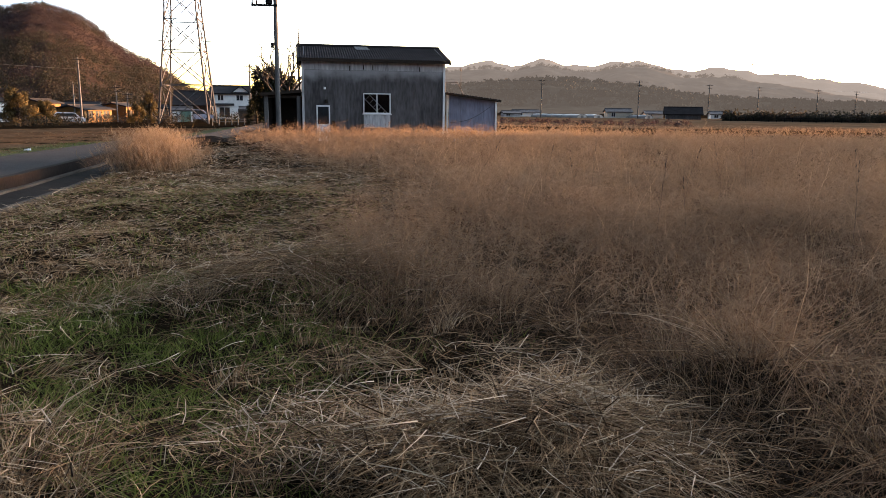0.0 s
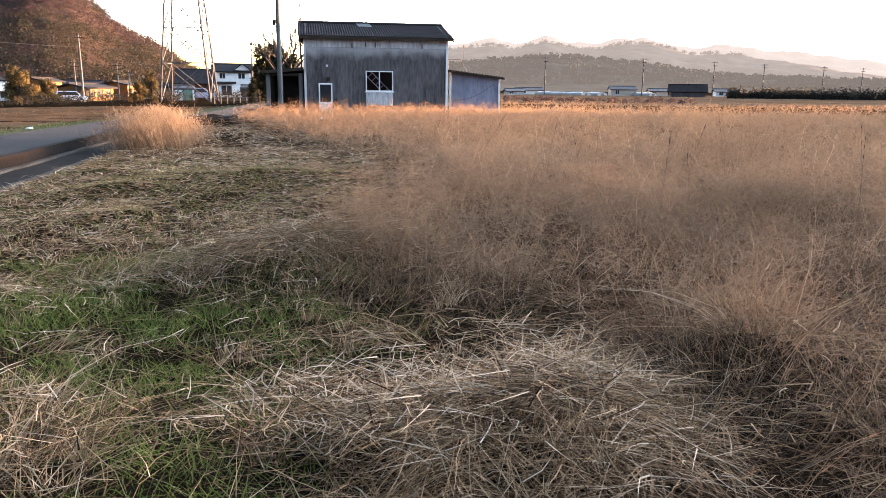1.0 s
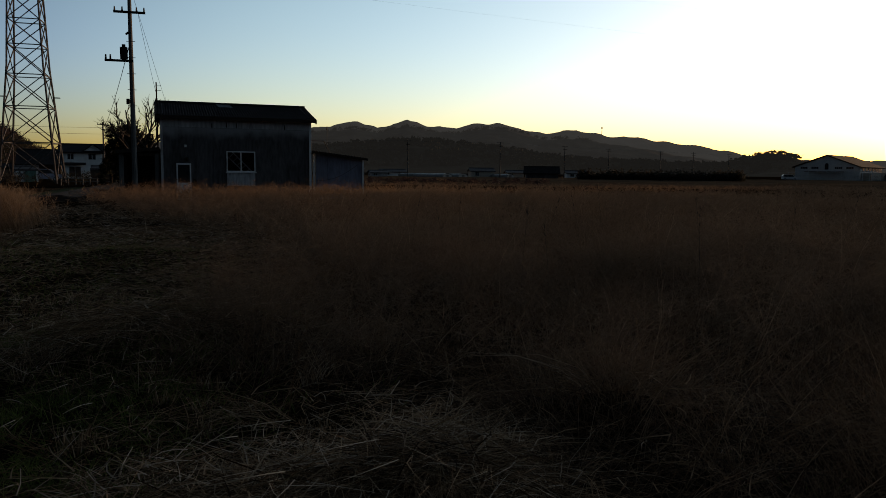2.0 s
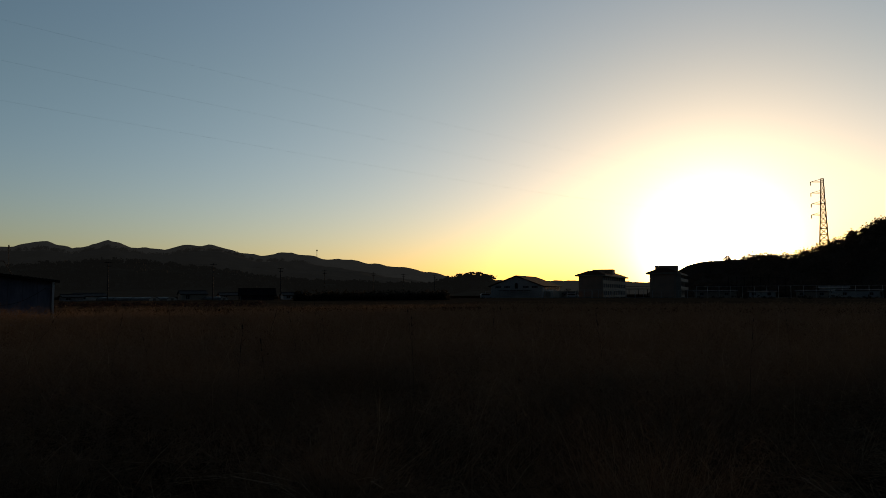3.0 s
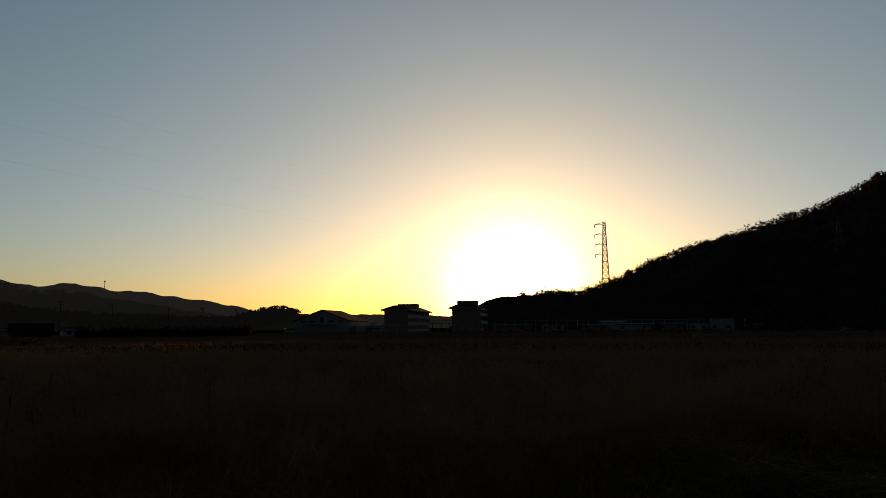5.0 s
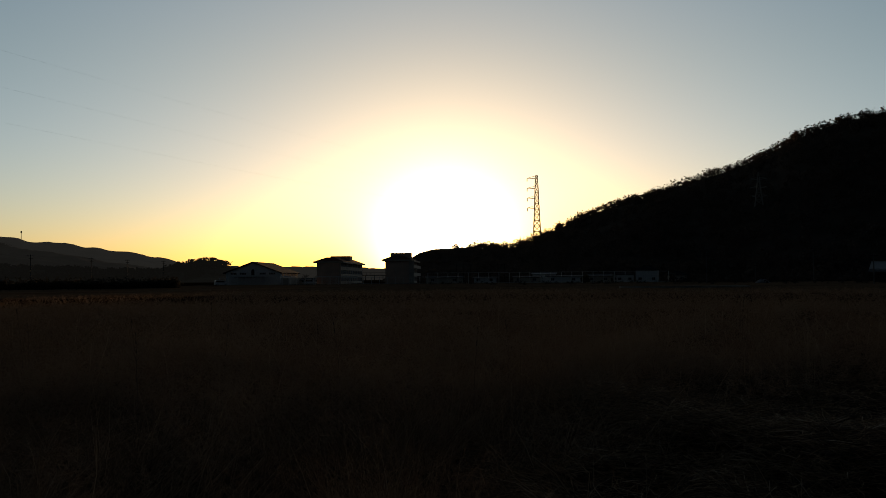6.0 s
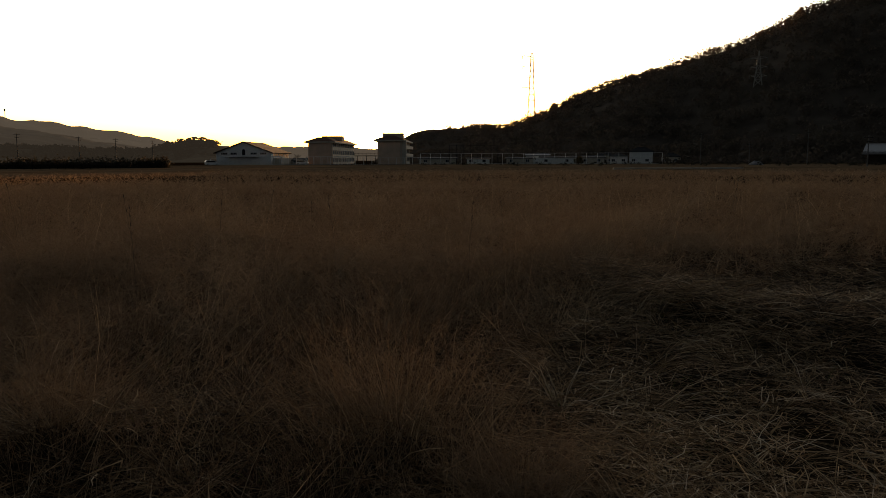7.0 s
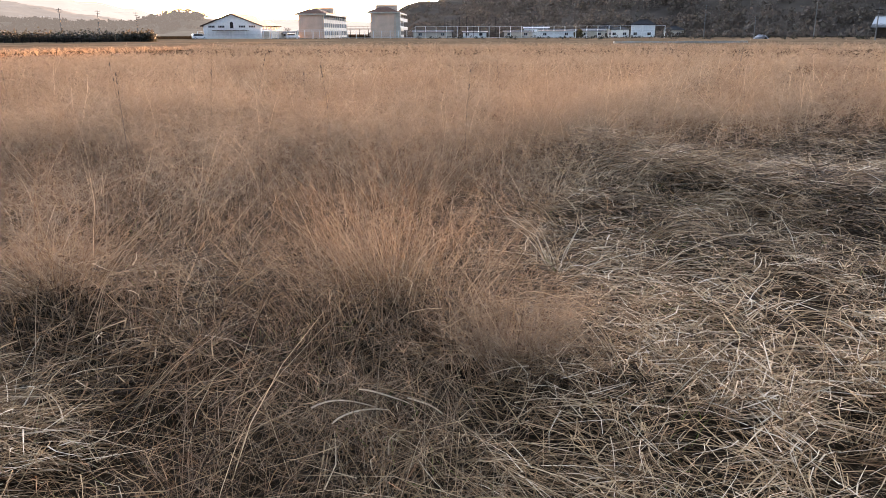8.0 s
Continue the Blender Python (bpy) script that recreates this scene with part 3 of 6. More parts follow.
# ---- grass ----
def ribbons(base, heading, length, rise, width, sag, seg, g, kink=0.0):
    """Blades: from base along a heading, rising by `rise` of their length (1 upright, 0 flat), drooping by sag at the tip."""
    n = len(base)
    s = np.linspace(0, 1, seg + 1)
    hx, hy = np.cos(heading), np.sin(heading)
    out = np.sqrt(np.clip(1 - rise ** 2, 0, 1))
    fwd = length[:, None] * (out[:, None] * s + sag[:, None] * s ** 2)
    up = length[:, None] * (rise[:, None] * s - 0.7 * sag[:, None] * s ** 2.2)
    C = np.stack([base[:, 0:1] + hx[:, None] * fwd, base[:, 1:2] + hy[:, None] * fwd, base[:, 2:3] + up], -1)
    if kink:
        bow = length * g.normal(0, kink, n)
        peak = g.uniform(0.3, 0.7, n)[:, None]
        side = bow[:, None] * np.where(s[None] < peak, s[None] / peak, (1 - s[None]) / (1 - peak))
        C[..., 0] -= hy[:, None] * side
        C[..., 1] += hx[:, None] * side
        C[..., 2] += np.abs(side) * 0.4
    tw = g.uniform(0, 2 * np.pi, n)
    flat = (1 - rise) ** 2
    W = np.stack([np.cos(tw) * (1 - flat) - hy * flat, np.sin(tw) * (1 - flat) + hx * flat, 0.3 * np.sin(tw * 3)], -1)
    W /= np.linalg.norm(W, axis=1, keepdims=True)
    w = width[:, None] * (1 - 0.75 * s)[None]
    V = np.stack([C - W[:, None] * w[..., None] / 2, C + W[:, None] * w[..., None] / 2], 2)
    k = 2 * (seg + 1)
    o = np.arange(n)[:, None] * k + 2 * np.arange(seg)[None]
    F = np.stack([o, o + 1, o + 3, o + 2], -1).reshape(-1, 4)
    return V.reshape(-1, 3), F, k, C


def scatter(n, r0, r1, a0, a1, g):
    r = np.sqrt(g.uniform(r0 * r0, r1 * r1, n))
    a = np.radians(g.uniform(a0, a1, n))
    return r * np.sin(a), r * np.cos(a)


def tall_edge(y):
    """x beyond which the uncut grass stands."""
    return np.interp(y, (-8, 0, 1.2, 2.6, 3.6, 4.4, 5.2, 6.2, 7.6, 11, 15.4, 20, 28, 36, 60), (16, 12.5, 10.8, 8.6, 6.6, 3.2, 0.2, -0.55, -0.3, 0.3, -0.2, -2.7, -5.0, -6.6, -4.0))


def tall_density(x, y):
    d = x - tall_edge(y) + 0.6 * waves(x, y, 1.8, 41)
    full = smooth(-0.2, 1.6, d)
    clump = 0.5 + 0.5 * waves(x, y, 1.7, 42, 2) + 0.3 * waves(x, y, 4.2, 44, 2)
    lane_tuft = np.exp(-(((x + 5.3) / 0.95) ** 2 + ((y - 18.8) / 1.5) ** 2) ** 2)
    near = 0.12 * smooth(0.5, 1.6, x) * smooth(-3.2, -0.5, d)
    ditch = smooth(-1.3, -0.6, x - lane_edge(y))
    shed = 1 - ((np.abs(x - 0.3) < 4.3) & (y > 40.2) & (y < 48)) * 1.0
    far = smooth(0, 3.5, x - 0.25 * y)
    full = full * (0.10 + 0.90 * smooth(4.7 + 1.9 * far, 6.6 + 2.9 * far, np.hypot(x, y)))
    return np.clip(full * clump + lane_tuft + near, 0, 1) * ditch * shed * (1 - 0.85 * np.clip(hollow(x, y), 0, 1))


def hollow(x, y):
    """A dark gap in the fallen grass."""
    return np.exp(-(((x - 0.95) / 0.6) ** 2 + ((y - 5.6) / 0.85) ** 2)) + 0.7 * np.exp(-(((x - 2.6) / 0.5) ** 2 + ((y - 6.2) / 0.5) ** 2)) + 0.7 * np.exp(-(((x - 3.6) / 0.5) ** 2 + ((y - 4.9) / 0.4) ** 2)) + 0.9 * np.exp(-(((x - 3.2) / 0.25) ** 2 + ((y - 1.2) / 0.2) ** 2)) + 0.9 * np.exp(-(((x - 2.1) / 0.25) ** 2 + ((y - 1.05) / 0.18) ** 2))


def green_density(x, y):
    left = 1 - smooth(-0.9, 0.5, x - 0.02 * y)
    bed = np.exp(-(((x + 1.6) / 1.5) ** 2 + ((y - 4.7) / 1.3) ** 2) ** 2)
    left = left * (1 - smooth(14.5, 17.5, y))
    return np.clip(left * (0.46 + 0.5 * bed + 0.5 * np.exp(-(((x + 1.1) / 1.1) ** 2 + ((y - 2.5) / 0.9) ** 2)) + 1.0 * np.exp(-(((x + 2.4) / 2.4) ** 2 + ((y - 12.0) / 3.4) ** 2)) + 0.8 * waves(x, y, 1.5, 51) + 0.6 * waves(x, y, 0.5, 54, 2)), 0, 1)


def hairs(C, per, lo, hi, length, width, g, bias=0.35):
    """Fine branchlets that spring from stems C (one polyline each) between lo and hi of their length: one triangle each."""
    n, k = C.shape[0], C.shape[1] - 1
    f = g.uniform(lo, hi, (n, per))
    i = np.clip((f * k).astype(int), 0, k - 1)
    fr = (f * k - i)[..., None]
    base = (np.take_along_axis(C, i[..., None], 1) * (1 - fr) + np.take_along_axis(C, (i + 1)[..., None], 1) * fr).reshape(-1, 3)
    m = n * per
    d = g.normal(size=(m, 3))
    d[:, 2] = np.abs(d[:, 2]) * 0.8 + bias - 0.35
    d /= np.linalg.norm(d, axis=1, keepdims=True)
    w = np.cross(d, g.normal(size=(m, 3)))
    w /= np.linalg.norm(w, axis=1, keepdims=True)
    tip = base + d * g.uniform(*length, m)[:, None]
    tip[:, 2] = np.maximum(tip[:, 2], base[:, 2] - 0.06)
    q = w * (width * g.uniform(0.6, 1.4, m) / 2)[:, None]
    V = np.stack([base - q, base + q, tip], 1)
    return V.reshape(-1, 3), np.arange(m * 3).reshape(-1, 3)


PLUMES = []


def plume(C, per, lo, hi, length, width, tint, g, bias=0.35, spread=0.07):
    V, F = hairs(C, per, lo, hi, length, width, g, bias)
    t = np.clip(np.repeat(tint, per) + g.normal(0, spread, len(tint) * per), 0, 1)
    PLUMES.append((V, F, np.repeat(t, 3)))


def tall_layer(n, r0, r1, width, per, seed, a0=-34, a1=100, hmul=1.0):
    """Upright stems; their feathery tops go to the plumes."""
    g = np.random.default_rng(seed)
    x, y = scatter(n, r0, r1, a0, a1, g)
    keep = g.uniform(0, 1, n) < tall_density(x, y)
    x, y = x[keep], y[keep]
    n = len(x)
    z = height(x, y)
    h = g.normal(0.74, 0.13, n).clip(0.3, 1.1) * hmul * (0.86 + 0.22 * waves(x, y, 4, 43) + 0.20 * waves(x, y, 1.7, 42, 2))
    head = g.uniform(0, 2 * np.pi, n)
    rise = g.uniform(0.66, 0.995, n) ** 0.8
    seg = 3 if r0 < 9 else 2
    V, F, k, C = ribbons(np.stack([x, y, z - 0.02], -1), head, h, rise, np.full(n, width * (0.8 if r0 < 20 else 0.35)) * g.uniform(0.6, 1.3, n), g.uniform(0.02, 0.25, n), seg, g)
    drift = 0.16 * waves(x, y, 2.3, 49) + 0.10 * waves(x, y, 7.0, 46, 2)
    t = np.clip(g.normal(0.40, 0.13, n) + drift, 0, 1)
    plume(C, per, 0.30, 1.0, (0.06 * hmul, 0.24 * hmul), width, np.clip(0.5 + drift + g.normal(0, 0.06, n), 0, 1), g)
    return V, F, np.repeat(t, k)


def lane_tuft(n, seed):
    """The tall clump that stands at the drain's edge."""
    g = np.random.default_rng(seed)
    x, y = g.normal(-5.05, 0.36, n), g.normal(18.9, 0.8, n)
    ok = x - lane_edge(y) > 0.9
    x, y = x[ok], y[ok]
    n = len(x)
    V, F, k, C = ribbons(np.stack([x, y, height(x, y) - 0.02], -1), g.normal(np.pi, 0.9, n), g.normal(0.86, 0.14, n).clip(0.35, 1.15), g.uniform(0.9, 0.995, n), np.full(n, 0.008), g.uniform(0.02, 0.15, n), 3, g)
    t = g.uniform(0.35, 0.9, n)
    plume(C, 8, 0.3, 1.0, (0.05, 0.16), 0.008, g.uniform(0.5, 0.95, n), g, 0.8)
    return V, F, np.repeat(t, k)


def stem_layer(n, seed):
    """Single pale stems that stand out of the tall grass."""
    g = np.random.default_rng(seed)
    x, y = scatter(n, 2.5, 20, -10, 100, g)
    keep = g.uniform(0, 1, n) < tall_density(x, y) * 0.8
    x, y = x[keep], y[keep]
    n = len(x)
    w = 0.0028 + 0.00042 * np.hypot(x, y)
    V, F, k, _ = ribbons(np.stack([x, y, height(x, y)], -1), g.uniform(0, 2 * np.pi, n), g.uniform(0.5, 1.05, n), np.clip(g.normal(0.93, 0.12, n), 0.4, 0.999), w, g.uniform(0.0, 0.25, n), 3, g, 0.04)
    return V, F, np.repeat(g.uniform(0.6, 1.0, n), k)


def sweep_layer(n, seed):
    """Long pale stems bent over in the half-fallen grass and on the ridge beside it."""
    g = np.random.default_rng(seed)
    x, y = scatter(n, 1.5, 10.5, 14, 74, g)
    az, r = np.degrees(np.arctan2(x, y)), np.hypot(x, y)
    ridge = smooth(59, 62, az) * (1 - smooth(68, 72, az)) * smooth(5.5, 6.5, r)
    keep = g.uniform(0, 1, n) < 0.45 * brown_zone(x, y) * (0.6 + 0.6 * waves(x, y, 0.9, 45)) + 0.9 * ridge
    x, y, r = x[keep], y[keep], r[keep]
    n = len(x)
    V, F, k, _ = ribbons(np.stack([x, y, height(x, y)], -1), 0.4 + 1.3 * waves(x, y, 2.0, 48) + g.normal(0, 0.6, n), g.uniform(0.35, 0.85, n), np.clip(g.normal(0.6, 0.22, n), 0.1, 0.97), (0.0024 + 0.0004 * r) * g.uniform(0.7, 1.3, n), g.uniform(0.05, 0.4, n), 3, g, 0.03)
    return V, F, np.repeat(g.uniform(0.55, 1.0, n), k)


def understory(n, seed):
    """Low blades at the feet of the tall grass, tinted dark for the shade there."""
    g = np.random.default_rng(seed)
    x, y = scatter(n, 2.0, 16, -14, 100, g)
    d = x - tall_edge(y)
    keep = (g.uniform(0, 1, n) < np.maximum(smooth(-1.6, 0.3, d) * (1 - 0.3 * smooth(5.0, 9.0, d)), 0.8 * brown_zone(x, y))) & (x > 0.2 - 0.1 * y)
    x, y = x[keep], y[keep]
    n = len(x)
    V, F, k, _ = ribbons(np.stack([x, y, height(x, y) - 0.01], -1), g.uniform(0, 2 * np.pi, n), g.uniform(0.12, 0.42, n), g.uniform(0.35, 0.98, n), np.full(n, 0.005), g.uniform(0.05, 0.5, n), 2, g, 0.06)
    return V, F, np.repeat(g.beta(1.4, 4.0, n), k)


def clump(cx, cy, n, h, spread, seed):
    """A dense dark bunch of thin upright stems with feathery tops."""
    g = np.random.default_rng(seed)
    a, r = g.uniform(0, 2 * np.pi, n), np.abs(g.normal(0, spread, n))
    x, y = cx + r * np.cos(a), cy + r * np.sin(a)
    L = h * g.uniform(0.55, 1.1, n)
    V, F, k, C = ribbons(np.stack([x, y, height(x, y) - 0.02], -1), a + g.normal(0, 0.8, n), L, g.uniform(0.8, 0.995, n), np.full(n, 0.0024), g.uniform(0.02, 0.2, n), 3, g)
    t = g.beta(2.2, 2.6, n)
    plume(C, 7, 0.3, 1.0, (0.03, 0.15), 0.0018, np.clip(0.2 + t * 0.6, 0, 1), g, 0.6)
    return V, F, np.repeat(t, k)


def brown_zone(x, y):
    """Where the half-fallen brown grass lies, between the mown ground and the straw mat."""
    az, r = np.degrees(np.arctan2(x, y)) + 5 * waves(x, y, 1.3, 53), np.hypot(x, y)
    side = smooth(15, 23, az - 13 * (1 - smooth(2.7, 3.6, r))) * (1 - smooth(59, 65, az)) * (1 - smooth(7.5, 9.5, r)) * smooth(0, 1, x)
    return np.maximum(side, np.clip(1.3 * np.exp(-(((x - 0.5) / 1.1) ** 2 + ((y - 5.1) / 0.75) ** 2)), 0, 1))


def lean_layer(n, seed):
    """Long thin stems that lean over the fallen grass, swept one way in patches."""
    g = np.random.default_rng(seed)
    x, y = scatter(n, 1.3, 9.5, -8, 100, g)
    d = x - tall_edge(y)
    zone = brown_zone(x, y)
    keep = ((d > -2.6) | (zone > 0.15)) & (x > -0.6) & (g.uniform(0, 1, n) < (0.15 + 0.85 * zone) * (0.75 + 0.45 * waves(x, y, 1.1, 47)) * (1 - 0.7 * np.clip(hollow(x, y), 0, 1)))
    x, y, zone = x[keep], y[keep], zone[keep]
    n = len(x)
    head = 1.6 * waves(x, y, 2.2, 48) + 0.9 + g.normal(0, 0.75, n)
    rise = np.clip(g.normal(0.62, 0.24, n), 0.08, 0.97)
    V, F, k, C = ribbons(np.stack([x, y, height(x, y)], -1), head, g.uniform(0.25, 0.72, n), rise, g.uniform(0.6, 1.4, n) * (0.0016 + 0.00042 * np.hypot(x, y)), g.uniform(0.05, 0.5, n), 3, g, 0.03)
    fine = g.uniform(0, 1, n) < 0.5 * zone
    plume(C[fine], 10, 0.25, 1.0, (0.03, 0.13), 0.0012 + 0.00022 * 5, np.clip(0.32 + 0.2 * waves(x, y, 1.3, 50), 0, 1)[fine], g, 0.45)
    return V, F, np.repeat(np.clip(g.beta(1.1, 1.7, n) + 0.16 * waves(x, y, 1.3, 50), 0, 1), k)


def join(layers):
    V, F, T, off = [], [], [], 0
    for v, f, t in layers:
        V.append(v), F.append(f + off), T.append(t)
        off += len(v)
    return np.concatenate(V), np.concatenate(F), np.concatenate(T)


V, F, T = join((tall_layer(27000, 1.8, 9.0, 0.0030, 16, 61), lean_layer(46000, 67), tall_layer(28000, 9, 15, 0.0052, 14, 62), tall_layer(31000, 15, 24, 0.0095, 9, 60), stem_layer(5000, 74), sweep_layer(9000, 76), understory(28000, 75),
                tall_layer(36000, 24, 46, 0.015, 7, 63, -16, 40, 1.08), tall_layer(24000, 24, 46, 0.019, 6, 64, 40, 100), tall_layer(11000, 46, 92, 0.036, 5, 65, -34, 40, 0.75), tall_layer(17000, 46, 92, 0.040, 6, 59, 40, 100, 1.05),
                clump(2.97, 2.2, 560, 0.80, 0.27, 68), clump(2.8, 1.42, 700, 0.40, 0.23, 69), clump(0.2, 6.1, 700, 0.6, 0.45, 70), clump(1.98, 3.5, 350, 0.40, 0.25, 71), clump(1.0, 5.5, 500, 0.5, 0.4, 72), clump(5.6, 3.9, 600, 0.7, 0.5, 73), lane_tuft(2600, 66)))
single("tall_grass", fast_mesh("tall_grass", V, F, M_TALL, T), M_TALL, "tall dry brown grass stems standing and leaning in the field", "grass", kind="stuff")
V, F, T = join(PLUMES)
single("grass_plumes", fast_mesh("grass_plumes", V, F, M_PLUME, T), M_PLUME, "feathery hazy brown seed plumes of the tall grass", "grass", kind="stuff")


def straw_layer(n, r0, r1, width, seed, length=(0.15, 0.7), a0=-38, a1=104):
    g = np.random.default_rng(seed)
    x, y = scatter(n, r0, r1, a0, a1, g)
    tall = tall_density(x, y)
    patch = 0.5 + 0.25 * smooth(6, 8, np.hypot(x, y)) + 0.5 * waves(x, y, 1.6, 71) + 0.5 * waves(x, y, 0.55, 77, 2) - 0.45 * np.exp(-(((x + 1.1) / 1.1) ** 2 + ((y - 2.5) / 0.9) ** 2)) - 0.45 * (1 - smooth(-1.2, 0.4, x)) * (1 - smooth(6, 8, y))
    heap = sum(np.exp(-((x - hx) ** 2 + (y - hy) ** 2) / (hr * hr)) for hx, hy, hr, hh in HEAPS)
    patch = patch + (0.35 + 0.45 * smooth(4.5, 6.5, np.hypot(x, y))) * smooth(60, 66, np.degrees(np.arctan2(x, y)))
    keep = (g.uniform(0, 1, n) < np.clip(patch + 0.6 * heap, 0.06, 1) * (1 - 0.6 * tall) * (1 - 0.45 * green_density(x, y)) * (1 - 0.6 * brown_zone(x, y)) * (1 - 0.8 * np.clip(hollow(x, y), 0, 1))) & (x - lane_edge(y) > 1.0)
    x, y, heap = x[keep], y[keep], heap[keep]
    n = len(x)
    swirl = 3.0 * waves(x, y, 2.4, 72) + 1.2
    head = swirl + g.normal(0, 1.35, n) + np.pi * g.integers(0, 2, n)
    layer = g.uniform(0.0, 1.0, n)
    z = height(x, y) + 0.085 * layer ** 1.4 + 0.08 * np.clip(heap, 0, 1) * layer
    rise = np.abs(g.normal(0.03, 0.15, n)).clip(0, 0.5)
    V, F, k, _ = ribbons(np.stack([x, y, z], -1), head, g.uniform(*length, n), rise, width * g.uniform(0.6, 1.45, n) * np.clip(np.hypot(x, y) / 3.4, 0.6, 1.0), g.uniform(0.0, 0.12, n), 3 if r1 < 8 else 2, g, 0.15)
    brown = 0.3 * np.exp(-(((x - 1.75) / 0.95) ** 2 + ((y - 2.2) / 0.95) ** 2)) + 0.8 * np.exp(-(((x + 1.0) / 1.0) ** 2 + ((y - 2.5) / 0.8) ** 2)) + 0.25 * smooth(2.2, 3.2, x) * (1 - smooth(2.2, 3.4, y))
    # deeper straws get a darker tint, painting the shade between them
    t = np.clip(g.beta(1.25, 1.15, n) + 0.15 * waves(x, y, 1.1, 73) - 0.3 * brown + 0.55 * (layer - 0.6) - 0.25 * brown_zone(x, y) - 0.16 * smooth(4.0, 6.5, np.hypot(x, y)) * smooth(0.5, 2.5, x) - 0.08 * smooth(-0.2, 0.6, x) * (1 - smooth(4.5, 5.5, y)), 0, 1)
    return V, F, np.repeat(t, k)


def thatch_layer(n, r0, r1, seed):
    """Fine short litter between the straw on the mown ground."""
    g = np.random.default_rng(seed)
    x, y = scatter(n, r0, r1, -36, 8, g)
    keep = (x - lane_edge(y) > 1.0) & (g.uniform(0, 1, n) < (0.75 + 0.3 * waves(x, y, 0.9, 78)) * (1 - 0.6 * tall_density(x, y)) * (1 - 0.55 * green_density(x, y)))
    x, y = x[keep], y[keep]
    n = len(x)
    V, F, k, _ = ribbons(np.stack([x, y, height(x, y) + g.uniform(0, 0.03, n)], -1), g.uniform(0, 2 * np.pi, n), g.uniform(0.05, 0.15, n), np.abs(g.normal(0.1, 0.25, n)).clip(0, 0.8), 0.0055 + 0.0003 * np.hypot(x, y) * g.uniform(0.7, 1.3, n), g.uniform(0, 0.2, n), 1, g)
    return V, F, np.repeat(g.beta(3.2, 3.0, n), k)


def tuft_layer(n, r0, r1, blades, width, seed, spread=1.0):
    """Collapsed bunches: blades that spring from one foot and arch over to the ground."""
    g = np.random.default_rng(seed)
    x, y = scatter(n, r0, r1, -38, 104, g)
    tall = tall_density(x, y)
    heap = sum(np.exp(-((x - hx) ** 2 + (y - hy) ** 2) / (hr * hr)) for hx, hy, hr, hh in HEAPS)
    p = np.clip(0.25 + 0.5 * waves(x, y, 2.0, 76) + heap, 0.03, 1) * (1 - 0.5 * tall) * (1 - 0.75 * green_density(x, y)) * (1 - 0.7 * brown_zone(x, y))
    keep = (g.uniform(0, 1, n) < p) & (x - lane_edge(y) > 1.2)
    x, y = x[keep], y[keep]
    n = len(x)
    size = g.uniform(0.6, 1.25, n) * spread
    head0, bias = 3.0 * waves(x, y, 2.4, 72) + 1.2, g.uniform(0.25, 1.0, n)
    m = n * blades
    rep = np.repeat(np.arange(n), blades)
    head = head0[rep] + g.normal(0, 1.5, m) * bias[rep]
    foot = g.normal(0, 0.05, (m, 2)) * size[rep][:, None]
    bx, by = x[rep] + foot[:, 0], y[rep] + foot[:, 1]
    L = g.uniform(0.22, 0.62, m) * size[rep]
    V, F, k, _ = ribbons(np.stack([bx, by, height(bx, by) - 0.01], -1), head, L, g.uniform(0.25, 0.85, m), width * g.uniform(0.6, 1.4, m), g.uniform(0.35, 0.95, m), 3, g, 0.08)
    t = np.clip(g.beta(2, 1.8, m) * 0.75 + np.repeat(g.uniform(-0.1, 0.3, n), blades), 0, 1)
    return V, F, np.repeat(t, k)


def mop(cx, cy, n, spread, length, lean, seed):
    """One fallen bunch: long strands that spring from its crown, arch over and hang down its flanks."""
    g = np.random.default_rng(seed)
    a = g.normal(lean, 1.5, n)
    r = np.abs(g.normal(0, spread, n))
    b = g.uniform(0, 2 * np.pi, n)
    x, y = cx + r * np.cos(b), cy + r * np.sin(b)
    V, F, k, _ = ribbons(np.stack([x, y, height(x, y) + g.uniform(-0.02, 0.06, n)], -1), a, length * g.uniform(0.5, 1.2, n), g.uniform(0.12, 0.55, n), g.uniform(0.0034, 0.0062, n), g.uniform(0.3, 0.9, n), 5, g, 0.06)
    return V, F, np.repeat(g.beta(1.9, 2.5, n), k)


def stubs(n, seed):
    """Short cut stubble bunches with pale ends."""
    g = np.random.default_rng(seed)
    x, y = scatter(n, 2.0, 9.0, -30, 8, g)
    b = 16
    rep_ = np.repeat(np.arange(n), b)
    bx, by = x[rep_] + g.normal(0, 0.035, n * b), y[rep_] + g.normal(0, 0.025, n * b)
    m = n * b
    V, F, k, _ = ribbons(np.stack([bx, by, height(bx, by)], -1), g.uniform(0, 2 * np.pi, m), g.uniform(0.05, 0.12, m), g.uniform(0.8, 0.99, m), g.uniform(0.005, 0.009, m), np.zeros(m), 1, g)
    return V, F, np.repeat(g.uniform(0.3, 0.95, m), k)


V, F, T = join((mop(0.85, 2.95, 1000, 0.25, 0.42, -1.9, 101), mop(0.35, 2.75, 500, 0.22, 0.42, -2.4, 102), mop(-0.75, 6.1, 1100, 0.36, 0.55, -2.0, 103), mop(0.0, 2.3, 450, 0.2, 0.4, -1.2, 104), mop(3.7, 1.4, 350, 0.4, 0.4, -1.5, 105), mop(7.3, 2.1, 1200, 0.6, 0.7, -2.2, 106), tuft_layer(150, 1.4, 3.6, 50, 0.0042, 88), stubs(150, 89), tuft_layer(460, 3.6, 7, 42, 0.006, 85), tuft_layer(650, 7, 16, 24, 0.007, 86, 0.75), tuft_layer(700, 16, 34, 12, 0.016, 87)))
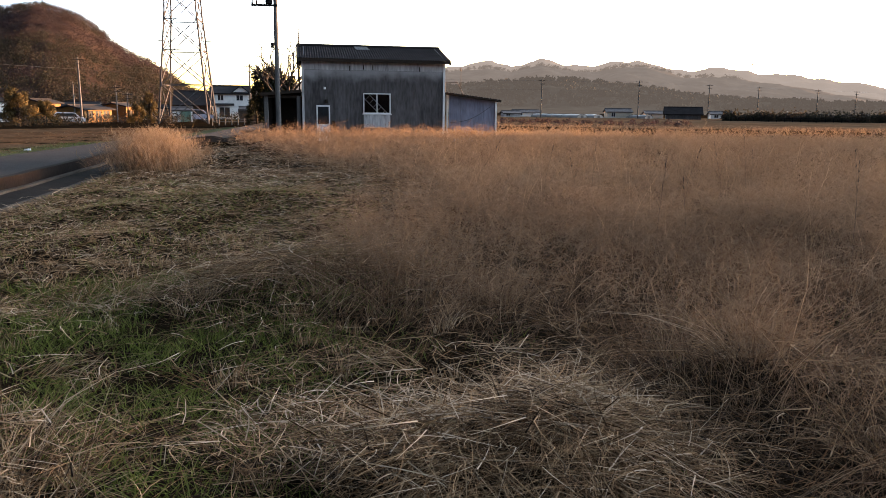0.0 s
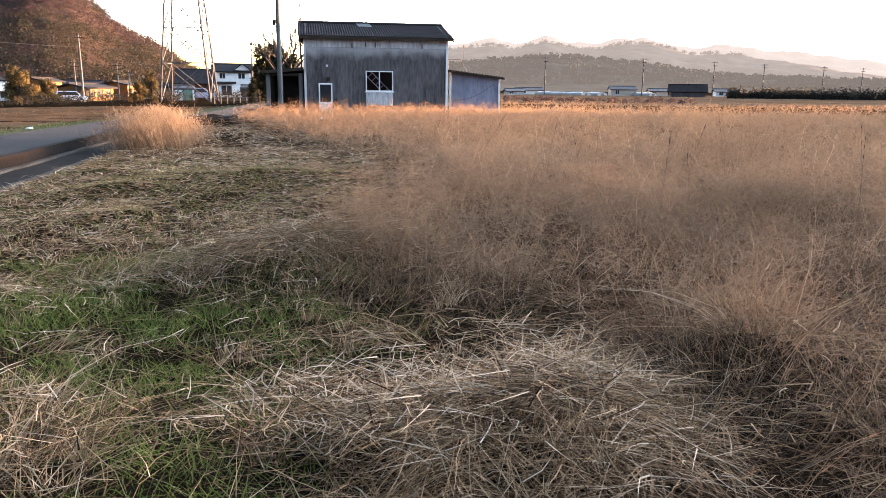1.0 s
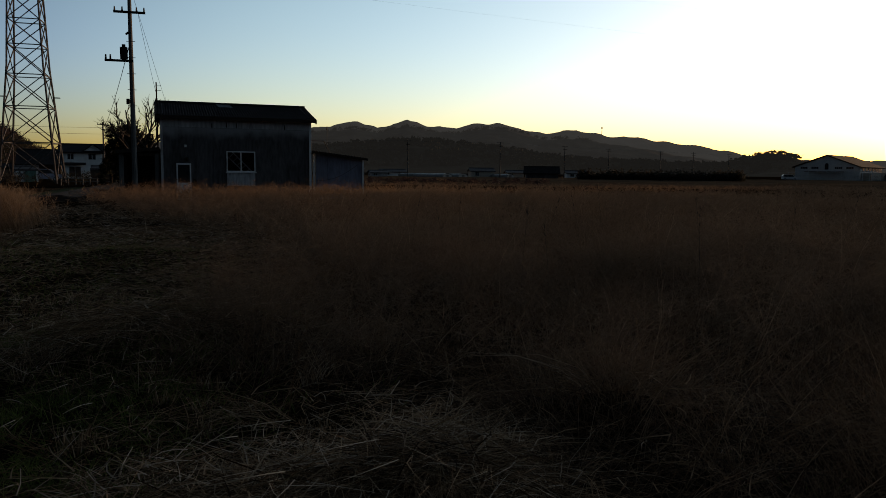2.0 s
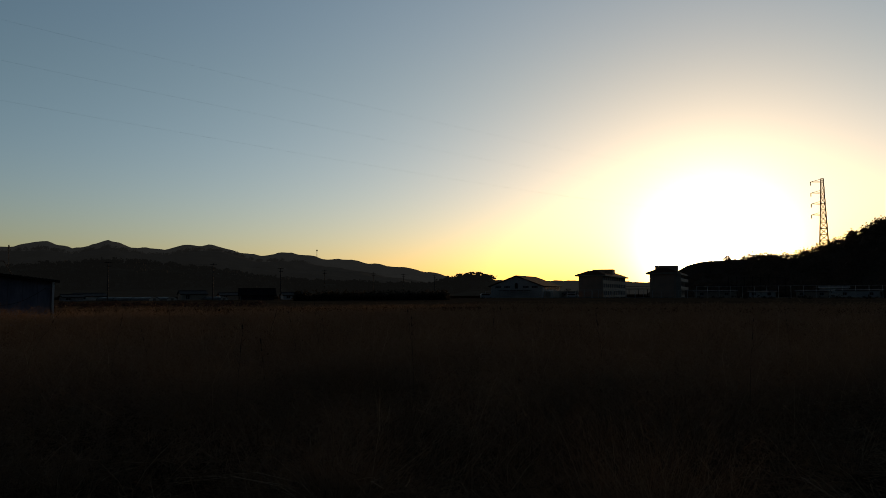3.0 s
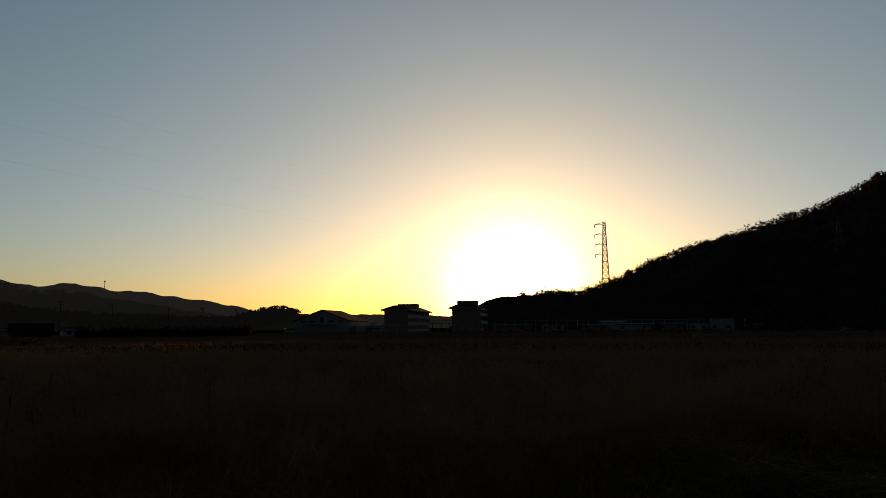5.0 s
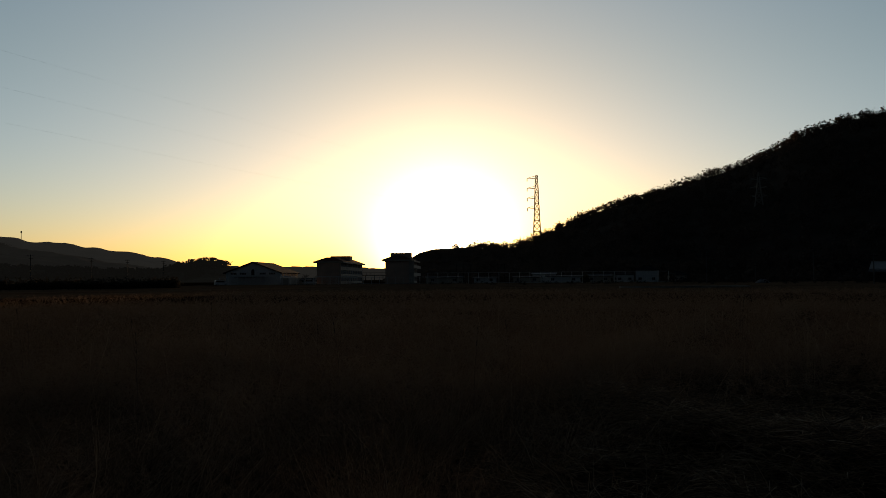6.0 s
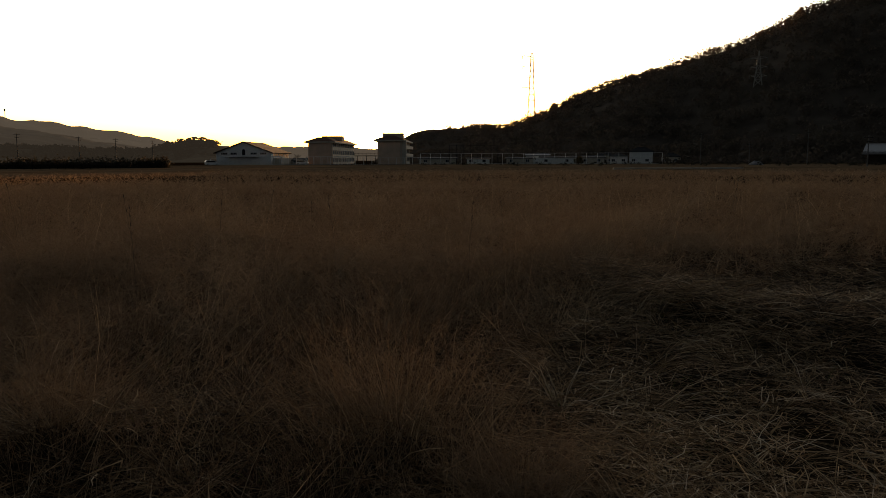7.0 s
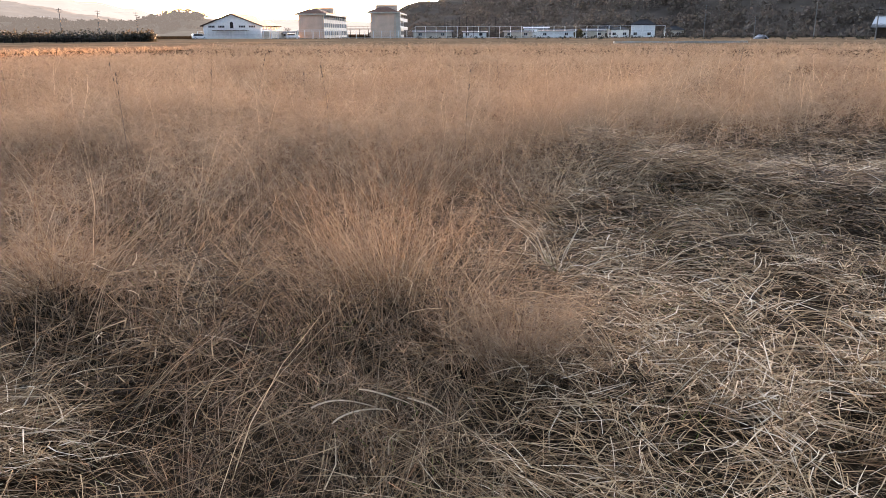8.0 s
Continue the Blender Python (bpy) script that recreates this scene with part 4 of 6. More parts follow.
single("collapsed_tufts", fast_mesh("collapsed_tufts", V, F, M_STRAW, T), M_STRAW, "collapsed bunches of pale dead grass arching to the ground", "grass", kind="stuff")
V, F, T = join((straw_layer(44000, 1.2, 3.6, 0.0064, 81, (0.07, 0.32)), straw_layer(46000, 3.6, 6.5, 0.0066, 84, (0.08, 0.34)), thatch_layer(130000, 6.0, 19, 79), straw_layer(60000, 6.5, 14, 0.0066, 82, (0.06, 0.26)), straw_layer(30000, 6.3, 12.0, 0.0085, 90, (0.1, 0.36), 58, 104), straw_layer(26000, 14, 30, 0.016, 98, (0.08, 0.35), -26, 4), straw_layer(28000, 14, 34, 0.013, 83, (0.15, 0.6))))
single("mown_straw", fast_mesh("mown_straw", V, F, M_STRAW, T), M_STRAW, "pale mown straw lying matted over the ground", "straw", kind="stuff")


def green_layer(n, r0, r1, width, seed):
    g = np.random.default_rng(seed)
    x, y = scatter(n, r0, r1, -40, 102, g)
    extra = 0.06 * smooth(0.2, 0.8, waves(x, y, 1.0, 52))
    keep = (g.uniform(0, 1, n) < green_density(x, y) + extra) & (x - lane_edge(y) > 1.0)
    x, y = x[keep], y[keep]
    n = len(x)
    V, F, k, _ = ribbons(np.stack([x, y, height(x, y) - 0.01], -1), g.uniform(0, 2 * np.pi, n), g.uniform(0.05, 0.14, n), g.uniform(0.5, 0.97, n), width * g.uniform(0.7, 1.3, n), g.uniform(0, 0.3, n), 2, g)
    return V, F, np.repeat(g.beta(2, 2.2, n), k)


V, F, T = join((green_layer(130000, 1.2, 7, 0.005, 91), green_layer(100000, 7, 24, 0.010, 92)))
single("green_grass", fast_mesh("green_grass", V, F, M_GREEN, T), M_GREEN, "short green grass growing through the straw", "grass", kind="stuff")


def field_blades(n, d0, d1, y0, y1, size, width, rows, mat_tint, seed):
    """Short growth on the fields beyond the lane; in rows where the field was drilled."""
    g = np.random.default_rng(seed)
    y = g.uniform(y0, y1, n)
    d = g.uniform(d0, d1, n) if not rows else d0 + (d1 - d0) * g.uniform(0, 1, n) ** 1.6
    if rows:
        y = np.round(y / 1.9) * 1.9 + g.normal(0, 0.26, n)
    x = lane_edge(y) - d
    keep = g.uniform(0, 1, n) < 0.6 + 0.5 * waves(x, y, 2.2, seed)
    x, y = x[keep], y[keep]
    n = len(x)
    V, F, k, _ = ribbons(np.stack([x, y, height(x, y) + 0.03], -1), g.uniform(0, 2 * np.pi, n), g.uniform(0.6, 1.4, n) * size, g.uniform(0.3, 0.97, n), width * g.uniform(0.7, 1.4, n), g.uniform(0, 0.3, n), 1, g)
    return V, F, np.repeat(np.clip(g.beta(*mat_tint, n), 0, 1), k)


V, F, T = field_blades(13000, 2.3, 6.2, 14, 48, 0.11, 0.014, False, (2, 2.2), 93)
single("margin_grass", fast_mesh("margin_grass", V, F, M_GREEN, T), M_GREEN, "short green weeds along the field margin", "grass", kind="stuff")
V, F, T = join((field_blades(42000, 4.5, 45, 20, 75, 0.085, 0.02, True, (1.6, 2.6), 94), field_blades(9000, 2.6, 7.0, 14, 48, 0.08, 0.012, False, (2, 1.6), 95)))
single("field_stubble", fast_mesh("field_stubble", V, F, M_STRAW, T), M_STRAW, "rows of dry stubble standing in the brown field", "stubble", kind="stuff")


def cover_behind(n, seed):
    """Sparse straw over the rest of the field round the standpoint."""
    g = np.random.default_rng(seed)
    r, a = np.sqrt(g.uniform(0.05, 90, n)), np.radians(g.uniform(100, 324, n))
    near = g.uniform(0, 1, n) < 0.12
    r, a = np.where(near, g.uniform(0.1, 1.4, n), r), np.where(near, g.uniform(0, 2 * np.pi, n), a)
    x, y = r * np.sin(a), r * np.cos(a)
    ok = x - lane_edge(y) > 1.1
    x, y = x[ok], y[ok]
    n = len(x)
    V, F, k, _ = ribbons(np.stack([x, y, height(x, y) + g.uniform(0, 0.05, n)], -1), g.uniform(0, 2 * np.pi, n), g.uniform(0.1, 0.5, n), np.abs(g.normal(0.05, 0.2, n)).clip(0, 0.7), np.full(n, 0.008), g.uniform(0, 0.15, n), 2, g, 0.1)
    return V, F, np.repeat(g.beta(1.6, 1.6, n), k)


V, F, T = cover_behind(15000, 97)
single("fallen_straw", fast_mesh("fallen_straw", V, F, M_STRAW, T), M_STRAW, "loose pale straw scattered over the trodden field", "straw", kind="stuff")


# ---- helpers for the built things ----
def spot(az, d, rz=0.0, z=None):
    """A pose on the ground at an azimuth and distance from the field's edge."""
    x, y = d * math.sin(radians(az)), d * math.cos(radians(az))
    return pose(x, y, float(height(x, y)) if z is None else z, 0, 0, rz)


def wall_panels(name, x0, x1, z0, z1, y0, y1, holes, mat, parent, label=""):
    """A wall along x with rectangular openings (x0, z0, x1, z1) going through it, panel by panel."""
    first = None
    xs = sorted({x0, x1, *[h[0] for h in holes], *[h[2] for h in holes]})
    for a, b in zip(xs, xs[1:]):
        cuts = sorted([(h[1], h[3]) for h in holes if h[0] <= a + 1e-6 and h[2] >= b - 1e-6])
        z = z0
        for c, d in cuts + [(z1, z1)]:
            if c - z > 1e-4:
                ob = part(name, Shape().box(a, y0, z, b, y1, c), mat, parent, label)
                first = first or ob
            z = d
    return first


def window(parent, x0, z0, x1, z1, y, bars=1, frame_mat=None, w=0.06, deep=0.08, glass=None, label=""):
    """A framed window in a wall that faces -y: frame, sill and panes."""
    fm = frame_mat or M_ALU
    s = Shape()
    s.box(x0, y - deep, z0, x0 + w, y + 0.02, z1).box(x1 - w, y - deep, z0, x1, y + 0.02, z1)
    s.box(x0 + w, y - deep, z1 - w, x1 - w, y + 0.02, z1).box(x0 + w, y - deep, z0, x1 - w, y + 0.02, z0 + w)
    for i in range(bars):
        c = x0 + (x1 - x0) * (i + 1) / (bars + 1)
        s.box(c - w / 2, y - deep + 0.01, z0 + w, c + w / 2, y + 0.01, z1 - w)
    win = part("window", s, fm, parent, label)
    for i in range(bars + 1):
        a, b = x0 + (x1 - x0) * i / (bars + 1), x0 + (x1 - x0) * (i + 1) / (bars + 1)
        part("pane", Shape().box(a + w * 0.6, y - deep * 0.45, z0 + w * 0.6, b - w * 0.6, y - deep * 0.45 + 0.012, z1 - w * 0.6), glass or M_GLASS, win)
    part("sill", Shape().box(x0 - 0.05, y - deep - 0.05, z0 - 0.05, x1 + 0.05, y, z0), fm, win)
    return win


def corrugated(a, b, c, d, pitch, depth, thick=0.012):
    """A corrugated sheet: ribs run from edge a-b to edge d-c."""
    a, b, c, d = (Vector(p) for p in (a, b, c, d))
    n = max(4, int((b - a).length / pitch)) * 4
    up = (b - a).cross(d - a).normalized()
    s = Shape()
    for i in range(n + 1):
        f = i / n
        o = up * depth * math.sin(i * math.pi / 2)
        for p, q in ((a, b), (d, c)):
            e = p.lerp(q, f)
            s.v += [tuple(e + o), tuple(e + o - up * thick)]
    for i in range(n):
        k = 4 * i
        s.f += [(k, k + 4, k + 6, k + 2), (k + 1, k + 3, k + 7, k + 5), (k, k + 1, k + 5, k + 4), (k + 2, k + 6, k + 7, k + 3)]
    return s


M_PANE = bpy.data.materials.new("clear_window_glass")
M_PANE.use_nodes = True
_p = M_PANE.node_tree.nodes["Principled BSDF"]
_p.inputs["Base Color"].default_value = (0.72, 0.75, 0.78, 1)
_p.inputs["Transmission Weight"].default_value, _p.inputs["Roughness"].default_value = 1.0, 0.02


# ---- the shed ----
def build_shed():
    t = thing("shed", "weathered grey sheet-clad farm shed with dark corrugated roof", "shed", pose(0.36, 41.2, -0.33, 0, 0, 5))
    hw, dep, eave, ridge, mid = 3.80, 6.2, 4.50, 5.33, 3.1
    win, door = (-0.62, 1.60, 0.86, 2.68), (-3.12, 0.0, -2.40, 2.02)
    band = 3.86
    n, x = 9, -hw
    step = 2 * hw / n
    for i in range(n):
        a, b = x + i * step, x + (i + 1) * step - 0.005
        y = -0.012 * (i % 2)
        for z0, z1, mat in ((0.0, band, M_SHEET), (band + 0.012, eave + 0.03, M_SHEET_PALE)):
            holes = []
            for h in (win, door):
                c, e = max(a, h[0]), min(b, h[2])
                if e - c > 0.01 and h[1] < z1 and h[3] > z0:
                    holes.append((c, h[1], e, min(h[3], z1)))
            wall_panels("wall_sheet", a, b, z0, z1, y, y + 0.08, holes, mat, t, "pale upper sheet" if mat is M_SHEET_PALE else "")
    for sx in (-1, 1):
        s = Shape()
        ring = [(0.09, 0), (dep, 0), (dep, eave + 0.06), (mid, ridge - 0.01), (0.09, eave + 0.06)]
        v = [(sx * hw, y, z) for y, z in ring] + [(sx * (hw - 0.1), y, z) for y, z in ring]
        s.add(v, [tuple(range(5)), tuple(range(5, 10))[::-1]] + [(i, i + 5, (i + 1) % 5 + 5, (i + 1) % 5) for i in range(5)])
        part("side_wall", s, M_SHEET, t)
        part("corner_trim", Shape().box(sx * hw - 0.06, -0.05, 0, sx * hw + 0.06, 0.0, eave), M_SHEET_PALE if sx < 0 else M_WHITE, t)
    part("back_wall", Shape().box(-hw + 0.1, dep - 0.1, 0, hw - 0.1, dep, eave + 0.065), M_SHEET, t)
    o = 0.28
    ov = 0.42
    drop = (ridge - eave) / mid * ov
    roof = part("roof", corrugated((-hw - o, -ov, eave - drop + 0.06), (hw + o, -ov, eave - drop + 0.06), (hw + o, mid, ridge), (-hw - o, mid, ridge), 0.13, 0.016), M_ROOF, t, "dark corrugated roof slope")
    part("roof_slope_back", corrugated((hw + o, dep + ov, eave - drop + 0.06), (-hw - o, dep + ov, eave - drop + 0.06), (-hw - o, mid, ridge), (hw + o, mid, ridge), 0.15, 0.02), M_ROOF, roof)
    part("ridge_cap", Shape().tube((-hw - o, mid, ridge + 0.02), (hw + o, mid, ridge + 0.02), 0.09, n=8), M_ROOF, roof)
    part("fascia", Shape().box(-hw - o, -ov - 0.03, eave - drop - 0.12, hw + o, -ov, eave - drop + 0.04), M_TIMBER, roof)
    for sx in (-1, 1):
        s = Shape()
        for ya, za, yb, zb in ((-ov, eave - drop, mid, ridge), (mid, ridge, dep + ov, eave - drop)):
            s.slab((sx * (hw + o) - 0.03, ya, za + 0.01), (sx * (hw + o) + 0.03, ya, za + 0.01), (sx * (hw + o) + 0.03, yb, zb + 0.01), (sx * (hw + o) - 0.03, yb, zb + 0.01), 0.2)
        part("bargeboard", s, M_TIMBER, roof)

    def on_roof(x, f):
        return (x, -ov + (mid + ov) * f, eave - drop + 0.06 + (ridge - eave + drop - 0.06) * f + 0.035)
    for i in range(4):
        a = -0.80 + i * 0.19
        part("skylight_sheet", corrugated(on_roof(a, 0.72), on_roof(a + 0.165, 0.72), on_roof(a + 0.165 - 0.10, 0.98), on_roof(a - 0.10, 0.98), 0.08, 0.012), M_ROOF_CLEAR, roof, "pale translucent roofing sheet")
    window(t, *win, 0.02, bars=1, frame_mat=M_WHITE, w=0.055, glass=M_PANE, label="white-framed sliding window")
    part("apron_panel", Shape().box(win[0] + 0.02, -0.05, 0.85, win[2] - 0.02, -0.016, win[1] - 0.06), M_SHEET_PALE, t, "pale panel below the window")
    d = part("door", Shape().box(door[0], -0.05, 0.05, door[2], 0.03, 1.02).box(door[0], -0.05, 1.02, door[0] + 0.07, 0.03, door[3]).box(door[2] - 0.07, -0.05, 1.02, door[2], 0.03, door[3]).box(door[0] + 0.07, -0.05, 1.94, door[2] - 0.07, 0.03, door[3]), M_WHITE, t, "white aluminium door with a dark pane")
    part("pane", Shape().box(door[0] + 0.06, -0.02, 1.0, door[2] - 0.06, -0.008, 1.96), M_GLASS, d)
    part("door_handle", Shape().box(door[2] - 0.14, -0.10, 0.93, door[2] - 0.09, -0.05, 1.05, 0.01), M_ALU, d)
    part("lamp", Shape().box(-2.72, -0.14, 2.85, -2.60, -0.02, 2.97, 0.03), M_WHITE, t, "small white wall lamp")
    part("meter_box", Shape().box(-2.66, -0.12, 2.12, -2.52, -0.02, 2.32, 0.02), M_TIMBER, t)
    for x, z in ((-1.35, 3.96), (-0.62, 4.03), (-0.12, 4.02), (2.4, 3.98)):
        part("roof_bracket", Shape().box(x, -0.06, z - 0.12, x + 0.05, -0.02, z + 0.14), M_TIMBER, t)
    # added dark sheet that keeps the view through the window dark
    part("dark_backing", Shape().box(-hw + 0.1, 1.9, 0.02, hw - 0.1, 1.95, eave - 0.3), M_ROOF, t)
    part("floor_slab", Shape().box(-hw - 0.1, -0.15, -0.3, hw + 0.1, dep + 0.1, 0.02), M_CONCRETE, t)
    # a ladder that leans inside, behind the window
    la = thing("ladder", "aluminium ladder leaning inside behind the shed window", "ladder", t.matrix_basis @ pose(2.1, 0.5, 0.03, 0, -45, 0))
    for x in (-0.17, 0.17):
        part("rail", Shape().box(x - 0.025, -0.02, 0, x + 0.025, 0.04, 4.0), M_ALU, la)
    for i in range(13):
        part("rung", Shape().tube((-0.17, 0.01, 0.25 + i * 0.29), (0.17, 0.01, 0.25 + i * 0.29), 0.018), M_ALU, la)
    mast = thing("antenna_mast", "thin aerial mast beside the shed roof", "mast", t.matrix_basis @ pose(-3.98, 2.6, 0))
    part("pole", Shape().tube((0, 0, 0), (0, 0, 6.35), 0.045, 0.035), M_TIMBER, mast)
    for z in (5.9, 6.15):
        part("rod", Shape().tube((-0.05, 0, z), (0.25, 0.1, z + 0.03), 0.012), M_STEEL, mast)
    # leaning board beside the door
    single("board", Shape().box(-0.07, -0.02, 0, 0.07, 0.02, 1.25), M_TIMBER, "grey plank leaning against the shed wall", "board", t.matrix_basis @ pose(-1.95, -0.25, 0.0, -8, -14, 0))


def build_carport():
    t = thing("carport", "open timber lean-to with a flat dark roof beside the shed", "carport", pose(-4.4, 41.0, -0.33, 0, 0, 4))
    for x, y, m in ((-0.98, 0, M_POLE), (0.72, 0, M_POLE), (-0.98, 4, M_TIMBER), (0.72, 4, M_TIMBER)):
        part("post", Shape().box(x - 0.11, y - 0.11, 0, x + 0.11, y + 0.11, 2.5, 0.03), m, t)
    part("roof", Shape().slab((-1.25, -0.5, 2.62), (0.85, -0.5, 2.82), (0.85, 4.5, 2.75), (-1.25, 4.5, 2.58), 0.16), M_TIMBER, t)
    part("beam", Shape().box(-1.1, -0.1, 2.36, 0.82, 0.08, 2.5), M_TIMBER, t)
    part("brace", Shape().tube((-0.4, 3.9, 0), (-0.4, 3.9, 2.5), 0.05), M_TIMBER, t)
    part("back_boarding", Shape().box(-1.0, 4.12, 0, 0.75, 4.17, 2.45), M_TIMBER, t)
    part("bench", Shape().box(-2.4, 1.0, 0.5, -0.9, 1.5, 0.62), M_CONCRETE, t)


def build_annex():
    t = thing("annex", "blue-painted sheet lean-to with sagging dark roof", "lean-to", pose(4.42, 42.2, -0.33, 0, 0, 3))
    n = 4
    for i in range(n):
        a, b = 0.1 + i * 0.66, 0.1 + (i + 1) * 0.66 - 0.012
        za, zb = 2.72 - 0.125 * a, 2.72 - 0.125 * b
        part("wall_sheet", Shape().add([(a, 0, 0), (b, 0, 0), (b, 0, zb), (a, 0, za), (a, 0.06, 0), (b, 0.06, 0), (b, 0.06, zb), (a, 0.06, za)],
                                       [(0, 1, 2, 3), (7, 6, 5, 4), (0, 4, 5, 1), (1, 5, 6, 2), (2, 6, 7, 3), (3, 7, 4, 0)]), M_BLUE, t)
    part("side_wall", Shape().box(2.68, 0.06, 0, 2.74, 4.0, 2.36), M_BLUE, t)
    for x, h in ((0.0, 2.7), (2.78, 2.36)):
        part("post", Shape().box(x - 0.05, -0.06, 0, x + 0.05, 0.04, h), M_WHITE, t, "white-painted post")
    part("roof", corrugated((-0.1, -0.35, 2.80), (3.0, -0.35, 2.42), (3.0, 4.3, 2.42), (-0.1, 4.3, 2.80), 0.16, 0.02), M_ROOF, t)
    part("roof_edge", Shape().slab((-0.1, -0.40, 2.79), (3.0, -0.40, 2.41), (3.0, -0.33, 2.41), (-0.1, -0.33, 2.79), 0.12), M_TIMBER, t)
    s = Shape()
    for i in range(8):
        f0, f1 = i / 8, (i + 1) / 8
        s.tube((0.15 + 2.3 * f0, -0.04, 1.15 + 0.9 * f0 - 0.25 * math.sin(math.pi * f0)), (0.15 + 2.3 * f1, -0.04, 1.15 + 0.9 * f1 - 0.25 * math.sin(math.pi * f1)), 0.012, n=4)
    part("cable", s, M_WIRE, t)
    f = thing("pipe_frame", "bent pale pipe frame standing behind the lean-to", "frame", pose(4.5, 44.6, -0.33))
    part("rail", Shape().tube((0, 0, 3.45), (0.75, 0, 3.45), 0.028), M_POLE, f)
    part("upright", Shape().tube((0.75, 0, 3.45), (1.15, 0, 2.7), 0.028).tube((1.15, 0, 2.7), (1.15, 0, 0), 0.028), M_POLE, f)
    part("post", Shape().tube((0.03, 0, 0), (0.03, 0, 3.45), 0.028), M_POLE, f)
    part("insulator", Shape().tube((0.95, 0, 3.2), (0.95, 0, 4.2), 0.015).tube((0.95, 0, 4.1), (0.95, 0, 4.3), 0.05, 0.03), M_POLE, f)


build_shed()
build_carport()
build_annex()


# ---- poles, pylons and wires ----
def utility_pole(m, h, r, arms, transformer=False, group="utility poles", side=1.0, mat=None):
    t = thing("utility_pole", "grey concrete utility pole with crossarms and insulators", "utility pole", m, group)
    part("shaft", Shape().tube((0, 0, -0.3), (0, 0, h), r, r * 0.62, n=10), mat or M_POLE, t, smooth=False)
    for z, half, off in arms:
        arm = part("crossarm", Shape().box(off - half, -0.05 - r, z - 0.05, off + half, 0.05 - r, z + 0.05), M_STEEL, t)
        for k in (-0.92, -0.45, 0.45, 0.92):
            part("insulator", Shape().tube((off + k * half, -r, z + 0.05), (off + k * half, -r, z + 0.24), 0.045, 0.03), M_POLE, arm)
    if transformer:
        part("transformer", Shape().tube((-0.3 * side, -0.1, h - 3.1), (-0.3 * side, -0.1, h - 2.55), 0.17, n=12).tube((-0.3 * side, -0.1, h - 2.55), (-0.3 * side, -0.1, h - 2.42), 0.08, n=8), M_STEEL, t, "grey pole-mounted transformer can")
        br_ = part("bracket", Shape().box(-1.15 if side > 0 else -0.1, -0.12, h - 3.22, 0.1 if side > 0 else 1.15, -0.02, h - 3.12), M_STEEL, t)
        for k in (-1.1, -0.9):
            part("insulator", Shape().tube((k * side, -0.07, h - 3.12), (k * side, -0.07, h - 2.9), 0.05, 0.035), M_STEEL, br_)
        part("cutout", Shape().tube((-0.18, -0.12, h - 1.95), (-0.02, -0.05, h - 1.8), 0.05), M_STEEL, t)
        for i in range(7):
            part("step_bolt", Shape().tube((-0.2, 0, 3.2 + i * 0.75), (0.2, 0, 3.2 + i * 0.75), 0.014, n=5), M_STEEL, t)
        part("switch_box", Shape().box(-0.24, -0.3, h - 5.2, -0.1, -0.14, h - 4.95, 0.02), M_STEEL, t)
    return t


def wire(points, r, sag, label, category="cable"):
    """One sagging cable through the points, as a continuous three-sided tube."""
    pts = []
    for p, q in zip(points, points[1:]):
        p, q = Vector(p), Vector(q)
        n = 14
        pts += [p.lerp(q, i / n) - Vector((0, 0, sag * 4 * (i / n) * (1 - i / n) * (q - p).length)) for i in range(n + (q == Vector(points[-1])))]
    s = Shape()
    for i, p in enumerate(pts):
        d = (pts[min(i + 1, len(pts) - 1)] - pts[max(i - 1, 0)]).normalized()
        a = d.cross(Vector((0, 0, 1))).normalized()
        b = a.cross(d)
        s.v += [tuple(p + r * (a * math.cos(k * 2.0944) + b * math.sin(k * 2.0944))) for k in range(3)]
    for i in range(len(pts) - 1):
        s.f += [(3 * i + k, 3 * i + (k + 1) % 3, 3 * i + 3 + (k + 1) % 3, 3 * i + 3 + k) for k in range(3)]
    return single("power_line" if sag > 0.01 else "cable", s, M_WIRE, label, category)


POLES = ((-6.62, 39.0, 10.0), (13.04, 205, 10.2), (20.1, 212, 10.2), (24.95, 240, 10.2), (28.2, 262, 10.2), (31.9, 292, 10.2), (34.2, 312, 10.2), (36.6, 335, 10.2))
utility_pole(spot(POLES[0][0], POLES[0][1], 0, -0.33), 9.95, 0.135, ((9.02, 0.7, 0.0),), True)
for az, d, h in POLES[1:]:
    utility_pole(spot(az, d, -az), h, 0.17, ((h - 0.4, 0.9, 0), (h - 1.3, 0.6, 0.1)), False)
for az, d, h, g in ((-19.85, 138, 10.6, 0.2), (-20.26, 150, 7.2, 0.16), (-8.57, 128, 9.0, 0.17), (-17.6, 150, 6.5, 0.14), (-16.9, 150, 5.2, 0.13), (76.64, 240, 9.4, 0.15), (83.6, 238, 10.2, 0.16), (79.9, 225, 6.0, 0.13), (87.2, 170, 6.2, 0.14)):
    utility_pole(spot(az, d, -az), h, g, ((h - 0.4, 0.8, 0), (h - 1.1, 0.5, 0.2)), False)
tops = [bearing(a, 0, d) + Vector((0, 0, h - 0.6)) for a, d, h in POLES]
line = [bearing(1.5, 0, 196) + Vector((0, 0, 9.6)), *tops[1:]]
for off, dz in ((-0.7, 0), (0.7, 0), (0.2, -2.4)):
    wire([p + Vector((off, 0, dz)) for p in line], 0.008, 0.006, "thin black overhead cable between the utility poles")
wire([bearing(-19.85, 0, 138) + Vector((0, 0, 8.2)), bearing(-8.57, 0, 128) + Vector((0, 0, 7.6)), tops[0] + Vector((0, 0, -2))], 0.02, 0.008, "black overhead cable strung past the houses")
